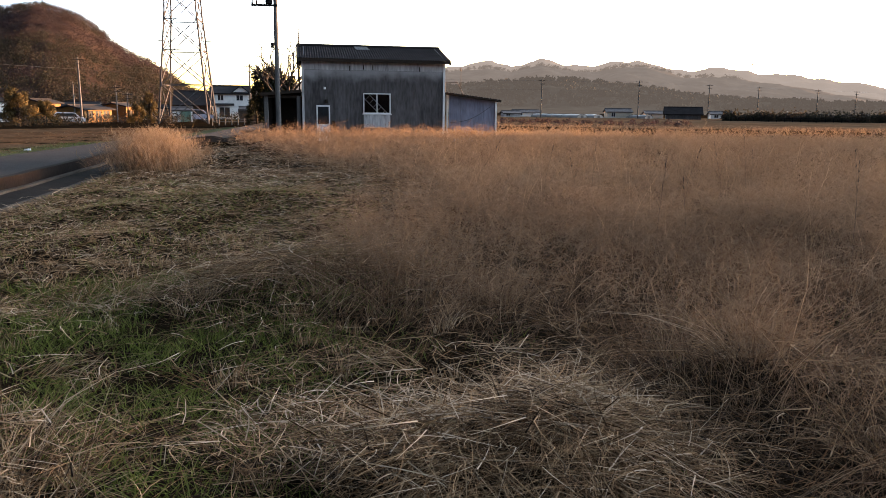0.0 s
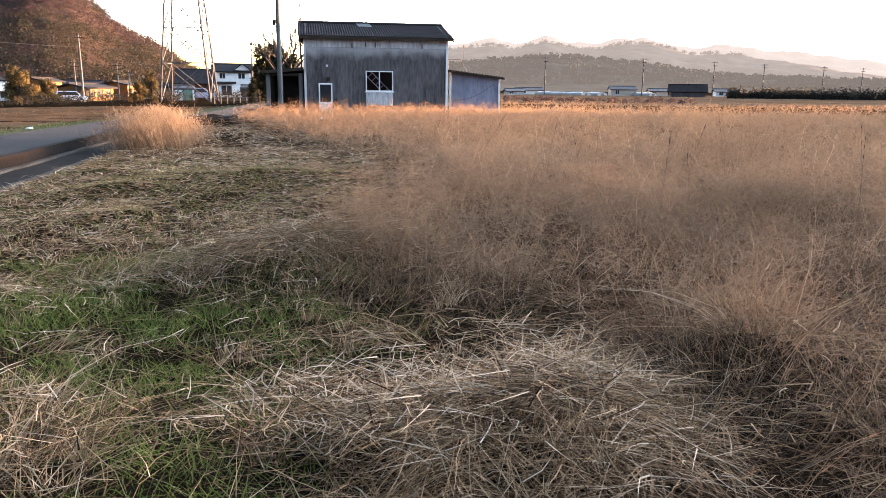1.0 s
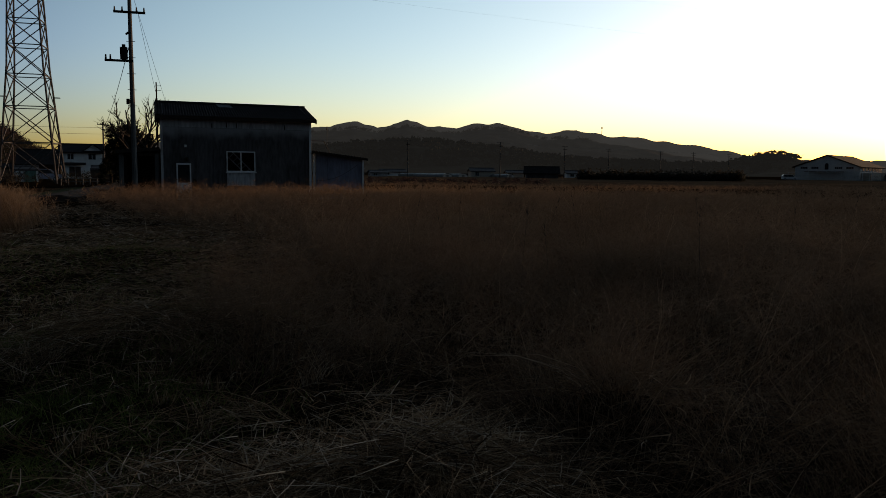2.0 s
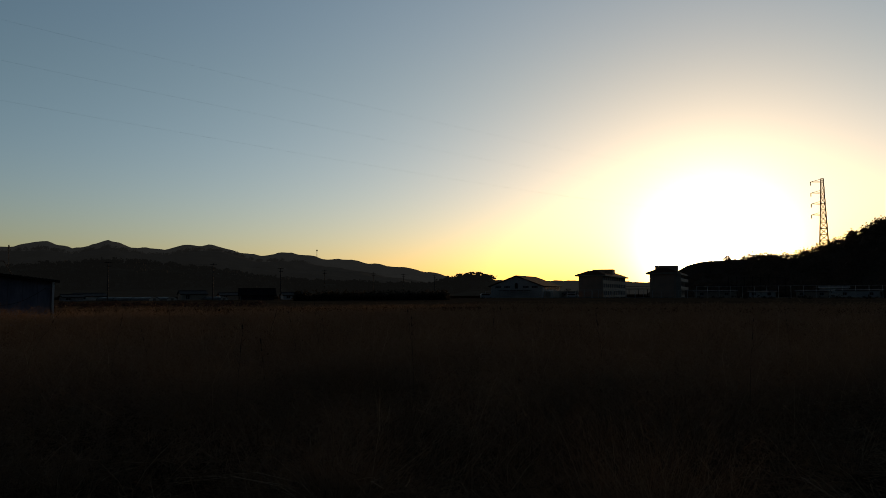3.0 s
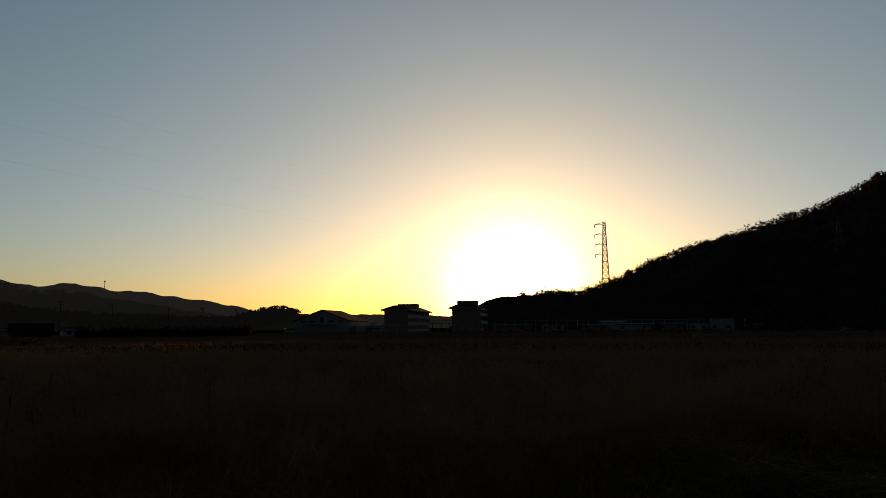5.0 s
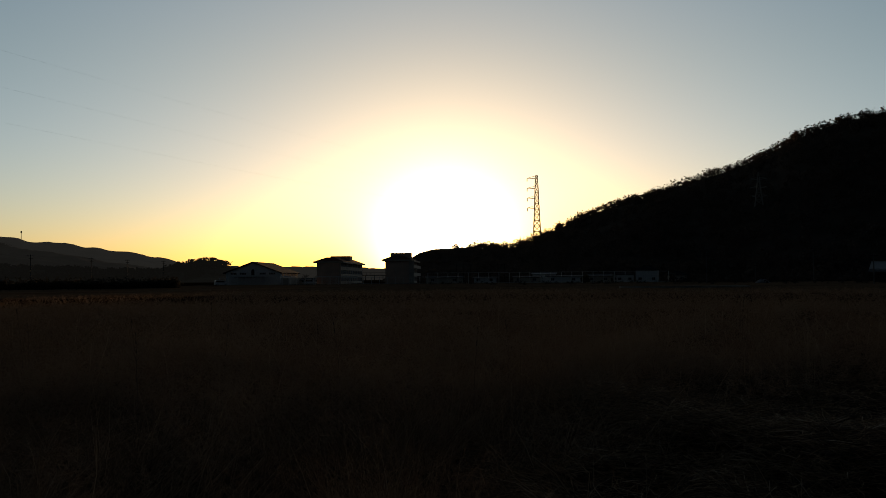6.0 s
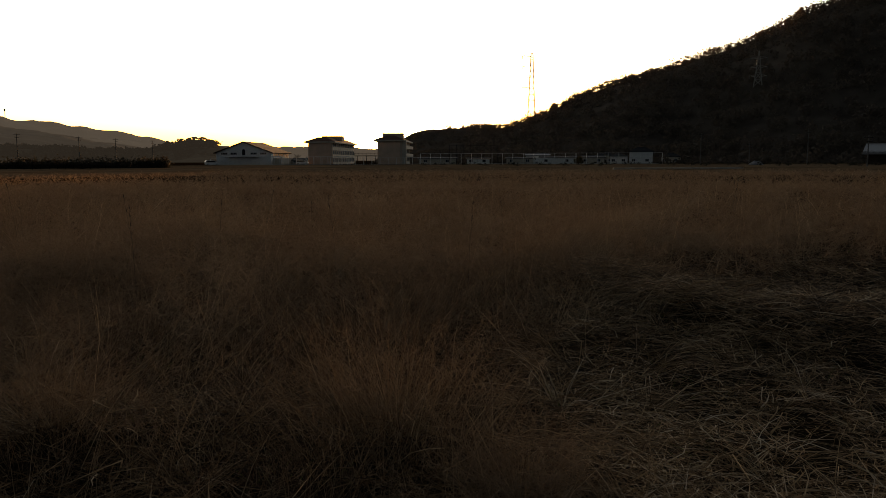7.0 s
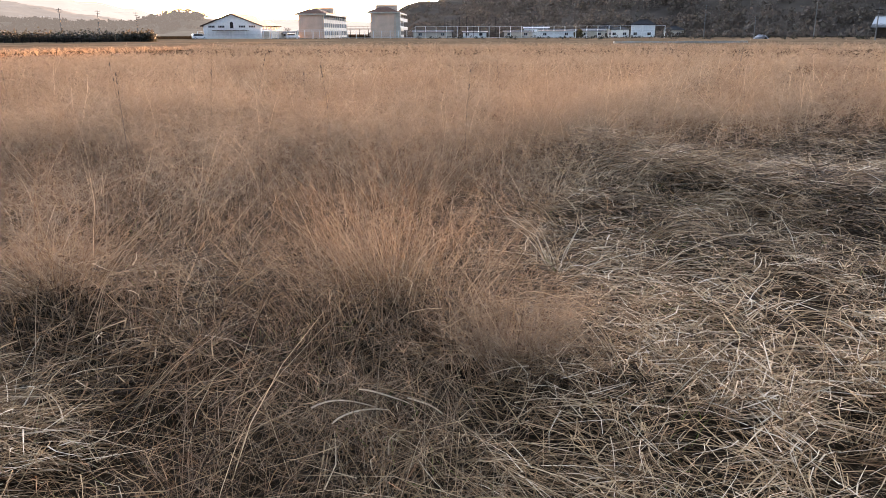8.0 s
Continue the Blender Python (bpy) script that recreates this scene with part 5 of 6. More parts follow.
wire([bearing(-60, 0, 90) + Vector((0, 0, 9)), bearing(-19.85, 0, 138) + Vector((0, 0, 7.4)), bearing(-8.57, 0, 128) + Vector((0, 0, 6.6))], 0.02, 0.008, "black overhead cable strung past the houses")
wire([tops[0] + Vector((0.3, 0, -0.4)), Vector((-3.3, 41.0, 3.6))], 0.008, 0.02, "service cable from the pole to the shed")
wire([tops[0] + Vector((0.1, 0, 0.3)), Vector((-2.2, 47.5, -0.2))], 0.008, 0.0, "steel stay wire of the utility pole")


def pylon(m, z_top, r0, r1, waist, levels, arms, bar, label, one_sided=False, steel=M_STEEL):
    """A lattice tower: four legs that taper from r0 to r1 at the waist, then stand steep to the top."""
    t = thing("transmission_tower", label, "pylon", m)

    def corner(k, z):
        f = min(1.0, z / waist)
        r = r0 + (r1 - r0) * f - max(0.0, z - waist) / max(1.0, z_top - waist) * r1 * 0.55
        a = radians(45 + 90 * k)
        return Vector((r * math.cos(a), r * math.sin(a), z))
    for k in range(4):
        part("leg", Shape().tube(corner(k, -0.6), corner(k, waist), bar * 1.5, bar * 1.2).tube(corner(k, waist), corner(k, z_top), bar * 1.2, bar), steel, t)
    zs = [0.0] + list(levels)
    for z0, z1 in zip(zs, zs[1:]):
        for k in range(4):
            a, b = corner(k, z0), corner((k + 1) % 4, z0)
            c, d = corner(k, z1), corner((k + 1) % 4, z1)
            part("brace", Shape().tube(a, d, bar * 0.75, n=4).tube(b, c, bar * 0.75, n=4).tube(c, d, bar * 0.8, n=4), steel, t)
    for z, reach in arms:
        for sx in ((-1,) if one_sided else (-1, 1)):
            c1, c2 = corner(1 if sx < 0 else 0, z), corner(2 if sx < 0 else 3, z)
            tip = Vector((sx * reach, 0, z + 0.4))
            up1 = corner(1 if sx < 0 else 0, z + reach * 0.28)
            arm = part("cross_arm", Shape().tube(c1, tip, bar * 0.8, n=4).tube(c2, tip, bar * 0.8, n=4).tube(up1, tip, bar * 0.7, n=4), steel, t)
            part("insulator_string", Shape().tube(tip, tip - Vector((0, 0, reach * 0.35)), bar * 1.0, n=6), M_POLE, arm)
    return t


p1 = pylon(spot(-12.92, 105, 12.9 - 11.3), 42, 4.33, 2.75, 14.0, (4.9, 9.2, 13.0, 16.5, 19.5, 22.5, 25, 27.5, 30, 32.5, 35, 38, 42), ((27.5, 4.5), (32.5, 4.5), (37.5, 4.2)), 0.098,
           "tall galvanised steel lattice transmission tower standing among houses", steel=M_GALV)
for sx in (-1, 1):
    part("step_plate", Shape().box(sx * 2.9 - 0.4, -0.2, 10.4, sx * 2.9 + 0.4, 0.25, 10.5), M_STEEL, p1)
z2 = float(hill_right.z(np.array([64.4]), np.array([640.0]))[0])
h2 = 90 - z2
p2 = pylon(spot(64.4, 640, -64.4, z2 - 1), h2, 4.8, 2.9, h2 * 0.5, [h2 * k / 12 for k in range(1, 13)], [(h2 - q, 8.0) for q in (2.4, 11.0, 19.5, 28.0)], 0.34,
           "distant lattice transmission tower on the hill crest", True)
r3 = 470.0
z3 = float(hill_right.z(np.array([80.25]), np.array([r3]))[0])
pylon(spot(80.25, r3, -80, z3 - 1), 58 - z3 + 2, 3.2, 1.6, 10, (4, 8, 12, 16, 20), ((58 - z3 + 1, 4.5), (58 - z3 - 4, 4.5), (58 - z3 - 9, 4.5)), 0.21, "pale grey lattice transmission tower on the wooded slope", steel=M_FILM)
b1, b2 = bearing(-12.92, 0, 105), bearing(64.4, 0, 640)
for k, (za, zb) in enumerate(((36.5, 86), (31.5, 73), (26.5, 62))):
    wire([b1 + Vector((4.0, 0, za)), b2 + Vector((-4.0, 4.0, zb))], 0.006, 0.012, "long transmission conductor between the towers")
m27 = thing("radio_mast", "slender radio mast on the distant ridge", "mast", spot(27.63, 1890, 0, 80))
part("shaft", Shape().tube((0, 0, 0), (0, 0, 33.5), 0.8, 0.5), M_STEEL, m27)
part("antenna_head", Shape().tube((0, 0, 29.5), (0, 0, 33), 1.7, n=8), M_STEEL, m27)


# ---- houses and farm buildings ----
def house(m, w, d, h, roof_h, label, wall=None, roof=None, wins=(), hip=False, over=0.5, gable_front=False, name="house", category="house", windy=None, porch=None):
    """A building that faces -y. wins: x0, z0, x1, z1 of windows in its front."""
    wall, roof = wall or M_WHITE, roof or M_TILE
    t = thing(name, label, category, m)
    holes = [(a, b, c, e) for a, b, c, e in wins]
    wall_panels("front_wall", -w / 2, w / 2, -0.5, h, 0, 0.2, holes, wall, t)
    part("back_wall", Shape().box(-w / 2, d - 0.2, -0.5, w / 2, d, h), wall, t)
    for sx in (-1, 1):
        part("side_wall", Shape().box(min(sx * w / 2, sx * (w / 2 - 0.2)), 0.2, -0.5, max(sx * w / 2, sx * (w / 2 - 0.2)), d - 0.2, h), wall, t)
    for q in wins:
        window(t, *q, 0.08, bars=1 if q[2] - q[0] > 0.9 else 0, w=0.07, frame_mat=windy or M_ALU)
    o = over
    e = roof_h * o / (d / 2)
    s = Shape()
    if gable_front:
        e = roof_h * o / (w / 2)
        s.slab((-w / 2 - o, -o, h - e), (0, -o, h + roof_h), (0, d + o, h + roof_h), (-w / 2 - o, d + o, h - e), 0.22)
        s.slab((0, -o, h + roof_h), (w / 2 + o, -o, h - e), (w / 2 + o, d + o, h - e), (0, d + o, h + roof_h), 0.22)
        g = Shape()
        for y in (0.0, d - 0.2):
            g.prism([(-w / 2, h), (w / 2, h), (0, h + roof_h - 0.2)], y, y + 0.2)
        part("gable", g, wall, t)
    else:
        k = min(d / 2, w / 2) * 0.95 if hip else -o
        a, b = (-w / 2 + k, d / 2, h + roof_h), (w / 2 - k, d / 2, h + roof_h)
        c = [(-w / 2 - o, -o, h - e), (w / 2 + o, -o, h - e), (w / 2 + o, d + o, h - e), (-w / 2 - o, d + o, h - e)]
        s.slab(c[0], c[1], b, a, 0.22).slab(c[2], c[3], a, b, 0.22)
        if hip:
            for p, q, r in ((c[1], c[2], b), (c[3], c[0], a)):
                v = [Vector(p), Vector(q), Vector(r)]
                s.add(v + [x - Vector((0, 0, 0.2)) for x in v], [(0, 1, 2), (5, 4, 3), (0, 3, 4, 1)])
        else:
            g = Shape()
            for x in (-w / 2, w / 2 - 0.2):
                v = [(x, 0, h), (x, d, h), (x, d / 2, h + roof_h - 0.15), (x + 0.2, 0, h), (x + 0.2, d, h), (x + 0.2, d / 2, h + roof_h - 0.15)]
                g.add(v, [(0, 2, 1), (3, 4, 5), (0, 3, 5, 2), (1, 2, 5, 4)])
            part("gable", g, wall, t)
    r = part("roof", s, roof, t)
    part("ridge", Shape().tube((-w / 2 + (k if not gable_front else w / 2), d / 2 if not gable_front else -o, h + roof_h), (w / 2 - (k if not gable_front else w / 2), d / 2 if not gable_front else d + o, h + roof_h), 0.16, n=6), roof, r)
    if porch:
        x0, x1, z = porch
        part("porch_roof", Shape().slab((x0, -1.0, z - 0.3), (x1, -1.0, z - 0.3), (x1, 0.0, z), (x0, 0.0, z), 0.12), roof, t)
    return t


hs = house(spot(-9.95, 150, 9), 6.6, 7, 5.0, 1.25, "white two-storey house with dark tiled roof", wins=((-2.4, 3.4, -1.3, 4.5), (1.0, 3.4, 2.3, 4.5), (-2.2, 0.3, -0.2, 2.2), (1.2, 0.9, 2.2, 2.0)), porch=(-3.0, 0.6, 2.9), over=0.6)
wing = Shape().prism([(0.4, 5.0), (3.3, 5.0), (1.85, 6.15)], -0.25, 2.0)
part("gable_front", wing, M_WHITE, hs)
part("gable_roof", Shape().slab((0.1, -0.6, 4.95), (1.85, -0.6, 6.3), (1.85, 3.2, 6.3), (0.1, 3.2, 4.95), 0.16).slab((1.85, -0.6, 6.3), (3.6, -0.6, 4.95), (3.6, 3.2, 4.95), (1.85, 3.2, 6.3), 0.16), M_TILE, hs)
house(spot(-12.5, 175, 8), 7.4, 8, 3.4, 2.6, "dark timber farmhouse with steep dark roof behind the pylon", wall=M_TIMBER, wins=((-2, 0.8, -0.6, 2.2),), over=0.8)
house(spot(-13.35, 117, 14), 2.9, 3, 1.75, 0.35, "small pale garage shed with a green shutter", wall=M_WHITE, roof=M_SHEET, over=0.15, name="garage", category="shed")
single("shutter", Shape().box(-0.2, -0.05, 0, 1.2, 0.0, 1.5), material("green_shutter", (0.10, 0.19, 0.15), 0.6), "dull green roller shutter on the garage", "shutter", spot(-13.35, 117, 14) @ pose(0, -0.02, 0))
house(spot(-8.75, 118, 9), 2.6, 3, 1.9, 0.3, "low grey block shed beside the white house", wall=M_CONCRETE, roof=M_SHEET, over=0.1, name="block_shed", category="shed")
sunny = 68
# three houses whose walls and window frames carry the painted evening light
house(spot(-18.8, 152, sunny), 7.0, 6, 2.5, 0.55, "low house with orange evening light in its wall colour", wall=M_SUNSET_WALL, wins=((-2.9, 0.6, -1.3, 2.1), (-0.8, 0.6, 0.8, 2.1), (1.3, 0.6, 2.9, 2.1)), over=0.7, windy=M_SUNSET_WALL)
house(spot(-21.6, 160, sunny), 4.2, 5, 3.9, 0.5, "house among bushes with evening light in its wall colour", wall=M_SUNSET_WALL, wins=((-1.8, 1.8, -0.6, 3.0),), over=0.5, windy=M_SUNSET_WALL)
house(spot(-16.6, 158, sunny), 3.8, 6, 2.9, 0.5, "small house with evening light in its wall colour", wall=M_SUNSET_WALL, wins=((-1.6, 0.7, 0.0, 2.0),), over=0.5, windy=M_SUNSET_WALL)
house(spot(-24.9, 180, 30), 4.6, 6, 4.2, 0.6, "white house with balcony at the mountain's foot", wall=M_WHITE, wins=((-2.2, 2.3, -0.6, 3.5), (0.4, 0.5, 2.0, 2.0)), over=0.4)
house(spot(-28.5, 150, 28), 8.0, 6, 3.4, 1.4, "tiled house near the field edge", wall=M_CREAM, wins=((-2.2, 0.8, -0.6, 2.2),), over=0.6)
house(spot(-19.9, 175, 10), 6.0, 6, 3.4, 0.7, "grey-roofed house behind the poles", wall=M_CONCRETE, over=0.6)
house(spot(-14.9, 180, 25), 5.0, 6, 2.6, 0.7, "tiled house half hidden by trees", wall=M_CREAM, over=0.6)
house(spot(23.3, 205, -20), 8.6, 7, 1.7, 1.55, "open barn with a low dark roof", wall=M_SHEET, roof=M_ROOF, over=0.6, name="barn", category="barn")
for az, d, w, h, rh, lab, mt in ((18.8, 225, 7, 2.0, 0.8, "low grey-roofed house beside the fields", M_CREAM), (12.0, 240, 8, 1.5, 0.7, "low pale farm building", M_WHITE), (21.3, 230, 5, 1.6, 0.6, "low shed with pale wall", M_CREAM), (25.9, 235, 6, 1.6, 0.7, "low pale shed beside the hedge", M_WHITE), (10.9, 210, 4.5, 1.3, 0.5, "low pale farm shed", M_SHEET_PALE)):
    house(spot(az, d, -az + 10), w, 6, h, rh, lab, wall=mt, roof=M_SHEET, over=0.4, wins=((-w / 4 - 0.6, 0.4, -w / 4 + 0.6, h - 0.3),), name="farm_building", category="building")




def greenhouse(m, w, l, h):
    h *= 0.62
    t = thing("greenhouse", "white plastic-covered tunnel greenhouse", "greenhouse", m, "tunnel greenhouses")
    n = 10
    ring = [(w / 2 * math.cos(math.pi * i / n), h * math.sin(math.pi * i / n) ** 0.8) for i in range(n + 1)]
    part("cover", Shape().prism(ring, 0, l), M_FILM, t)
    for y in (0.0, l / 2, l):
        s = Shape()
        for (x0, z0), (x1, z1) in zip(ring, ring[1:]):
            s.tube((x0 * 1.01, y - 0.02, z0 * 1.01), (x1 * 1.01, y - 0.02, z1 * 1.01), 0.04, n=4)
        part("hoop", s, M_STEEL, t)
    part("end_door", Shape().box(-0.5, -0.08, 0, 0.5, -0.03, h * 0.7), M_POLE, t)


for az, d, w in ((16.1, 215, 4.4), (17.3, 218, 4.4), (14.9, 222, 3.6), (20.9, 222, 3.4)):
    greenhouse(spot(az, d, -az + 50), w, 12, 1.75)


# ---- school ----
def school_block(az, d, w, length, h, label, tower, balcony, front_windows):
    t = thing("school_building", label, "school", spot(az, d, -60))
    part("end_wall", Shape().box(-w / 2, 0, -0.5, w / 2, 0.3, h), M_PINK, t, "plain pinkish end wall")
    part("back_wall", Shape().box(-w / 2, length - 0.3, -0.5, w / 2, length, h), M_PINK, t)
    part("side_wall", Shape().box(-w / 2, 0.3, -0.5, -w / 2 + 0.3, length - 0.3, h), M_PINK, t)
    s = Shape()
    for k in range(3):
        z0 = k * h / 3
        s.box(w / 2 - 0.3, 0.3, z0 - (0.5 if k == 0 else 0), w / 2, length - 0.3, z0 + 1.0)
        s.box(w / 2 - 0.3, 0.3, z0 + 2.7, w / 2, length - 0.3, z0 + h / 3)
    n = int(length / 4.5)
    for i in range(n + 1):
        y = 0.3 + (length - 0.6) * i / n
        s.box(w / 2 - 0.29, max(0.3, y - 0.35), -0.5, w / 2 + 0.02, min(length - 0.3, y + 0.35), h - 0.01)
    side = part("window_wall", s, M_CREAM, t)
    for k in range(3):
        for i in range(n):
            y0, y1 = 0.3 + (length - 0.6) * i / n + 0.35, 0.3 + (length - 0.6) * (i + 1) / n - 0.35
            part("pane", Shape().box(w / 2 - 0.2, y0, k * h / 3 + 1.0, w / 2 - 0.15, y1, k * h / 3 + 2.7), M_SKY_PANE, side)
    if balcony:
        for k in (1, 2):
            b = part("balcony", Shape().box(w / 2, 1.5, k * h / 3 - 0.15, w / 2 + 1.8, length - 2, k * h / 3 + 0.05), M_CREAM, t)
            part("parapet", Shape().box(w / 2 + 1.68, 1.5, k * h / 3 + 0.05, w / 2 + 1.8, length - 2, k * h / 3 + 1.1), M_CREAM, b)
        part("stair_shaft", Shape().box(w / 2, 0.2, -0.5, w / 2 + 1.9, 1.6, h), M_CREAM, t)
    o, rh = 1.3, 1.9
    hip = w * 0.42
    v = [(-w / 2 - o, -o, h), (w / 2 + o, -o, h), (w / 2 + o, length + o, h), (-w / 2 - o, length + o, h), (-w / 6, hip, h + rh), (w / 6, hip, h + rh), (w / 6, length - hip, h + rh), (-w / 6, length - hip, h + rh)]
    roof = part("roof", Shape().add(v, [(0, 1, 5, 4), (1, 2, 6, 5), (2, 3, 7, 6), (3, 0, 4, 7), (4, 5, 6, 7), (3, 2, 1, 0)]), M_TILE_RED, t, "brownish hipped roof")
    part("eaves", Shape().box(-w / 2 - o, -o, h - 0.55, w / 2 + o, length + o, h - 0.01), M_CREAM, roof, "pale eaves band")
    for y in tower:
        part("stair_tower", Shape().box(-w / 2 + 1.0, y, h, w / 2 - 0.2, y + 6.0, h + 3.0), M_PINK, t)
    part("downpipe", Shape().tube((w / 2 - 0.4, -0.08, 0), (w / 2 - 0.4, -0.08, h - 0.5), 0.09), M_CREAM, t)
    return t


school_block(48.45, 318, 10.2, 58, 9.4, "three-storey pinkish school building with hipped brown roof", (24,), False, True)
school_block(53.65, 300, 9.6, 38, 9.6, "three-storey school block with open balconies", (9,), True, True)
br = thing("link_bridge", "open steel link between the school blocks", "bridge", spot(51.9, 345, -51.9))
part("deck", Shape().box(-5.5, 0, 3.4, 5.5, 2.5, 3.8), M_CREAM, br)
part("handrail", Shape().box(-5.5, 0, 4.7, 5.5, 0.12, 4.85), M_STEEL, br)
for i in range(7):
    part("baluster", Shape().box(-5.4 + i * 1.78, 0, 3.8, -5.3 + i * 1.78, 0.1, 4.7), M_STEEL, br)
for x in (-4, 0, 4):
    part("post", Shape().box(x - 0.15, 1, -0.5, x + 0.15, 1.3, 3.4), M_STEEL, br)


def build_gym():
    t = thing("gymnasium", "white gymnasium with low-pitched roof and arched window", "gymnasium", spot(42.86, 300, -60))
    w, l, h, rh = 21.5, 28, 4.9, 4.0
    ring = [(-w / 2, -0.5), (w / 2, -0.5), (w / 2, h), (0, h + rh), (-w / 2, h)]
    part("front_wall", Shape().prism(ring, 0, 0.3), M_WHITE, t)
    part("back_wall", Shape().prism(ring, l - 0.3, l), M_WHITE, t)
    for sx in (-1, 1):
        x0, x1 = sorted((sx * w / 2, sx * (w / 2 - 0.3)))
        part("side_wall", Shape().box(x0, 0.3, -0.5, x1, l - 0.3, h), M_WHITE, t)
    o, e = 0.9, rh * 0.9 / (w / 2)
    part("roof", Shape().slab((-w / 2 - o, -o, h - e + 0.1), (0, -o, h + rh + 0.1), (0, l + o, h + rh + 0.1), (-w / 2 - o, l + o, h - e + 0.1), 0.35).slab((0, -o, h + rh + 0.1), (w / 2 + o, -o, h - e + 0.1), (w / 2 + o, l + o, h - e + 0.1), (0, l + o, h + rh + 0.1), 0.35), M_ROOF_BROWN, t, "brown metal roof")
    for x in (-7.6, -3.9, 3.9, 7.6):
        wn_ = part("window", Shape().box(x - 1.25, -0.08, 3.9, x + 1.25, 0.0, 4.75), M_ALU, t)
        for k in range(4):
            part("pane", Shape().box(x - 1.16 + k * 0.6, -0.11, 3.98, x - 1.16 + k * 0.6 + 0.5, -0.085, 4.67), M_GLASS, wn_)
    ring = [(-0.75, 3.6), (0.75, 3.6), (0.75, 5.4)] + [(0.75 * math.cos(a), 5.4 + 0.75 * math.sin(a)) for a in (0.5, 1.0, 1.57, 2.1, 2.6)] + [(-0.75, 5.4)]
    aw = part("arched_window", Shape().prism(ring, -0.1, 0.0), M_ALU, t)
    part("pane", Shape().prism([(x * 0.8, 3.75 + (z - 3.6) * 0.9) for x, z in ring], -0.13, -0.105), M_GLASS, aw)
    part("canopy", Shape().box(-6.2, -4.0, 2.9, 6.2, 0.0, 3.25), M_TILE_RED, t)
    for x in (-6, -3, 0, 3, 6):
        part("canopy_post", Shape().box(x - 0.12, -3.9, -0.5, x + 0.12, -3.66, 2.9), M_WHITE, t)
    part("side_lean_to", Shape().box(w / 2, 2, -0.5, w / 2 + 3, l - 4, 2.7), M_CREAM, t)
    for i in range(6):
        part("side_pane", Shape().box(w / 2 + 0.0, 3 + i * 4, 3.3, w / 2 + 0.05, 5.6 + i * 4, 4.5), M_GLASS, t)


build_gym()


def walkway(az0, az1, d, h, n, label):
    a, b = bearing(az0, 0, d), bearing(az1, 0, d)
    L = (b - a).length
    ang = math.degrees(math.atan2(b.y - a.y, b.x - a.x))
    t = thing("walkway_shelter", label, "shelter", pose(a.x, a.y, float(height(a.x, a.y)), 0, 0, ang))
    part("roof", Shape().box(0, 0, h, L, 2.2, h + 0.18), M_WHITE, t)
    for i in range(n):
        x = 0.1 + (L - 0.2) * i / (n - 1)
        part("post", Shape().box(x - 0.09, 0.05, -0.3, x + 0.09, 0.23, h), M_WHITE, t)
        part("back_post", Shape().box(x - 0.09, 2.0, -0.3, x + 0.09, 2.18, h), M_WHITE, t)


walkway(41.2, 45.6, 282, 3.0, 9, "white flat-roofed walkway shelter before the gymnasium")
walkway(47.4, 50.6, 286, 2.9, 7, "white flat-roofed bicycle shelter before the school")


def fence(az0, az1, d, h, n, label, mat, rails, mesh_h=0.0, group=""):
    a, b = bearing(az0, 0, d), bearing(az1, 0, d)
    L = (b - a).length
    ang = math.degrees(math.atan2(b.y - a.y, b.x - a.x))
    t = thing("fence", label, "fence", pose(a.x, a.y, float(height(a.x, a.y)), 0, 0, ang), group)
    for i in range(n):
        x = L * i / (n - 1)
        part("post", Shape().tube((x, 0, -0.3), (x, 0, h), 0.075, n=6), mat, t)
    for z in rails:
        part("rail", Shape().tube((0, 0, z), (L, 0, z), 0.05, n=4), mat, t)
    for i in range(int(mesh_h)):
        part("wire_strand", Shape().tube((0, 0.06, 0.3 + i * 0.4), (L, 0.06, 0.3 + i * 0.4), 0.012, n=3), M_STEEL, t)


fence(40.5, 56, 275, 2.6, 26, "white steel school fence", M_WHITE, (0.25, 2.5), 4)
fence(56, 74.0, 262, 3.9, 24, "tall white steel net fence round the sports ground", M_WHITE, (0.3, 3.85), 6)
fence(58.2, 61.9, 285, 7.4, 8, "row of tall poles for a ball net", M_STEEL, (7.0,), 0)
fence(-11.3, -7.7, 92, 0.85, 9, "pale steel guard rail beside the road", M_POLE, (0.45, 0.75), 0)
fence(26.0, 33.5, 172, 1.0, 16, "low grey rail before the hedge", M_STEEL, (0.9,), 0)
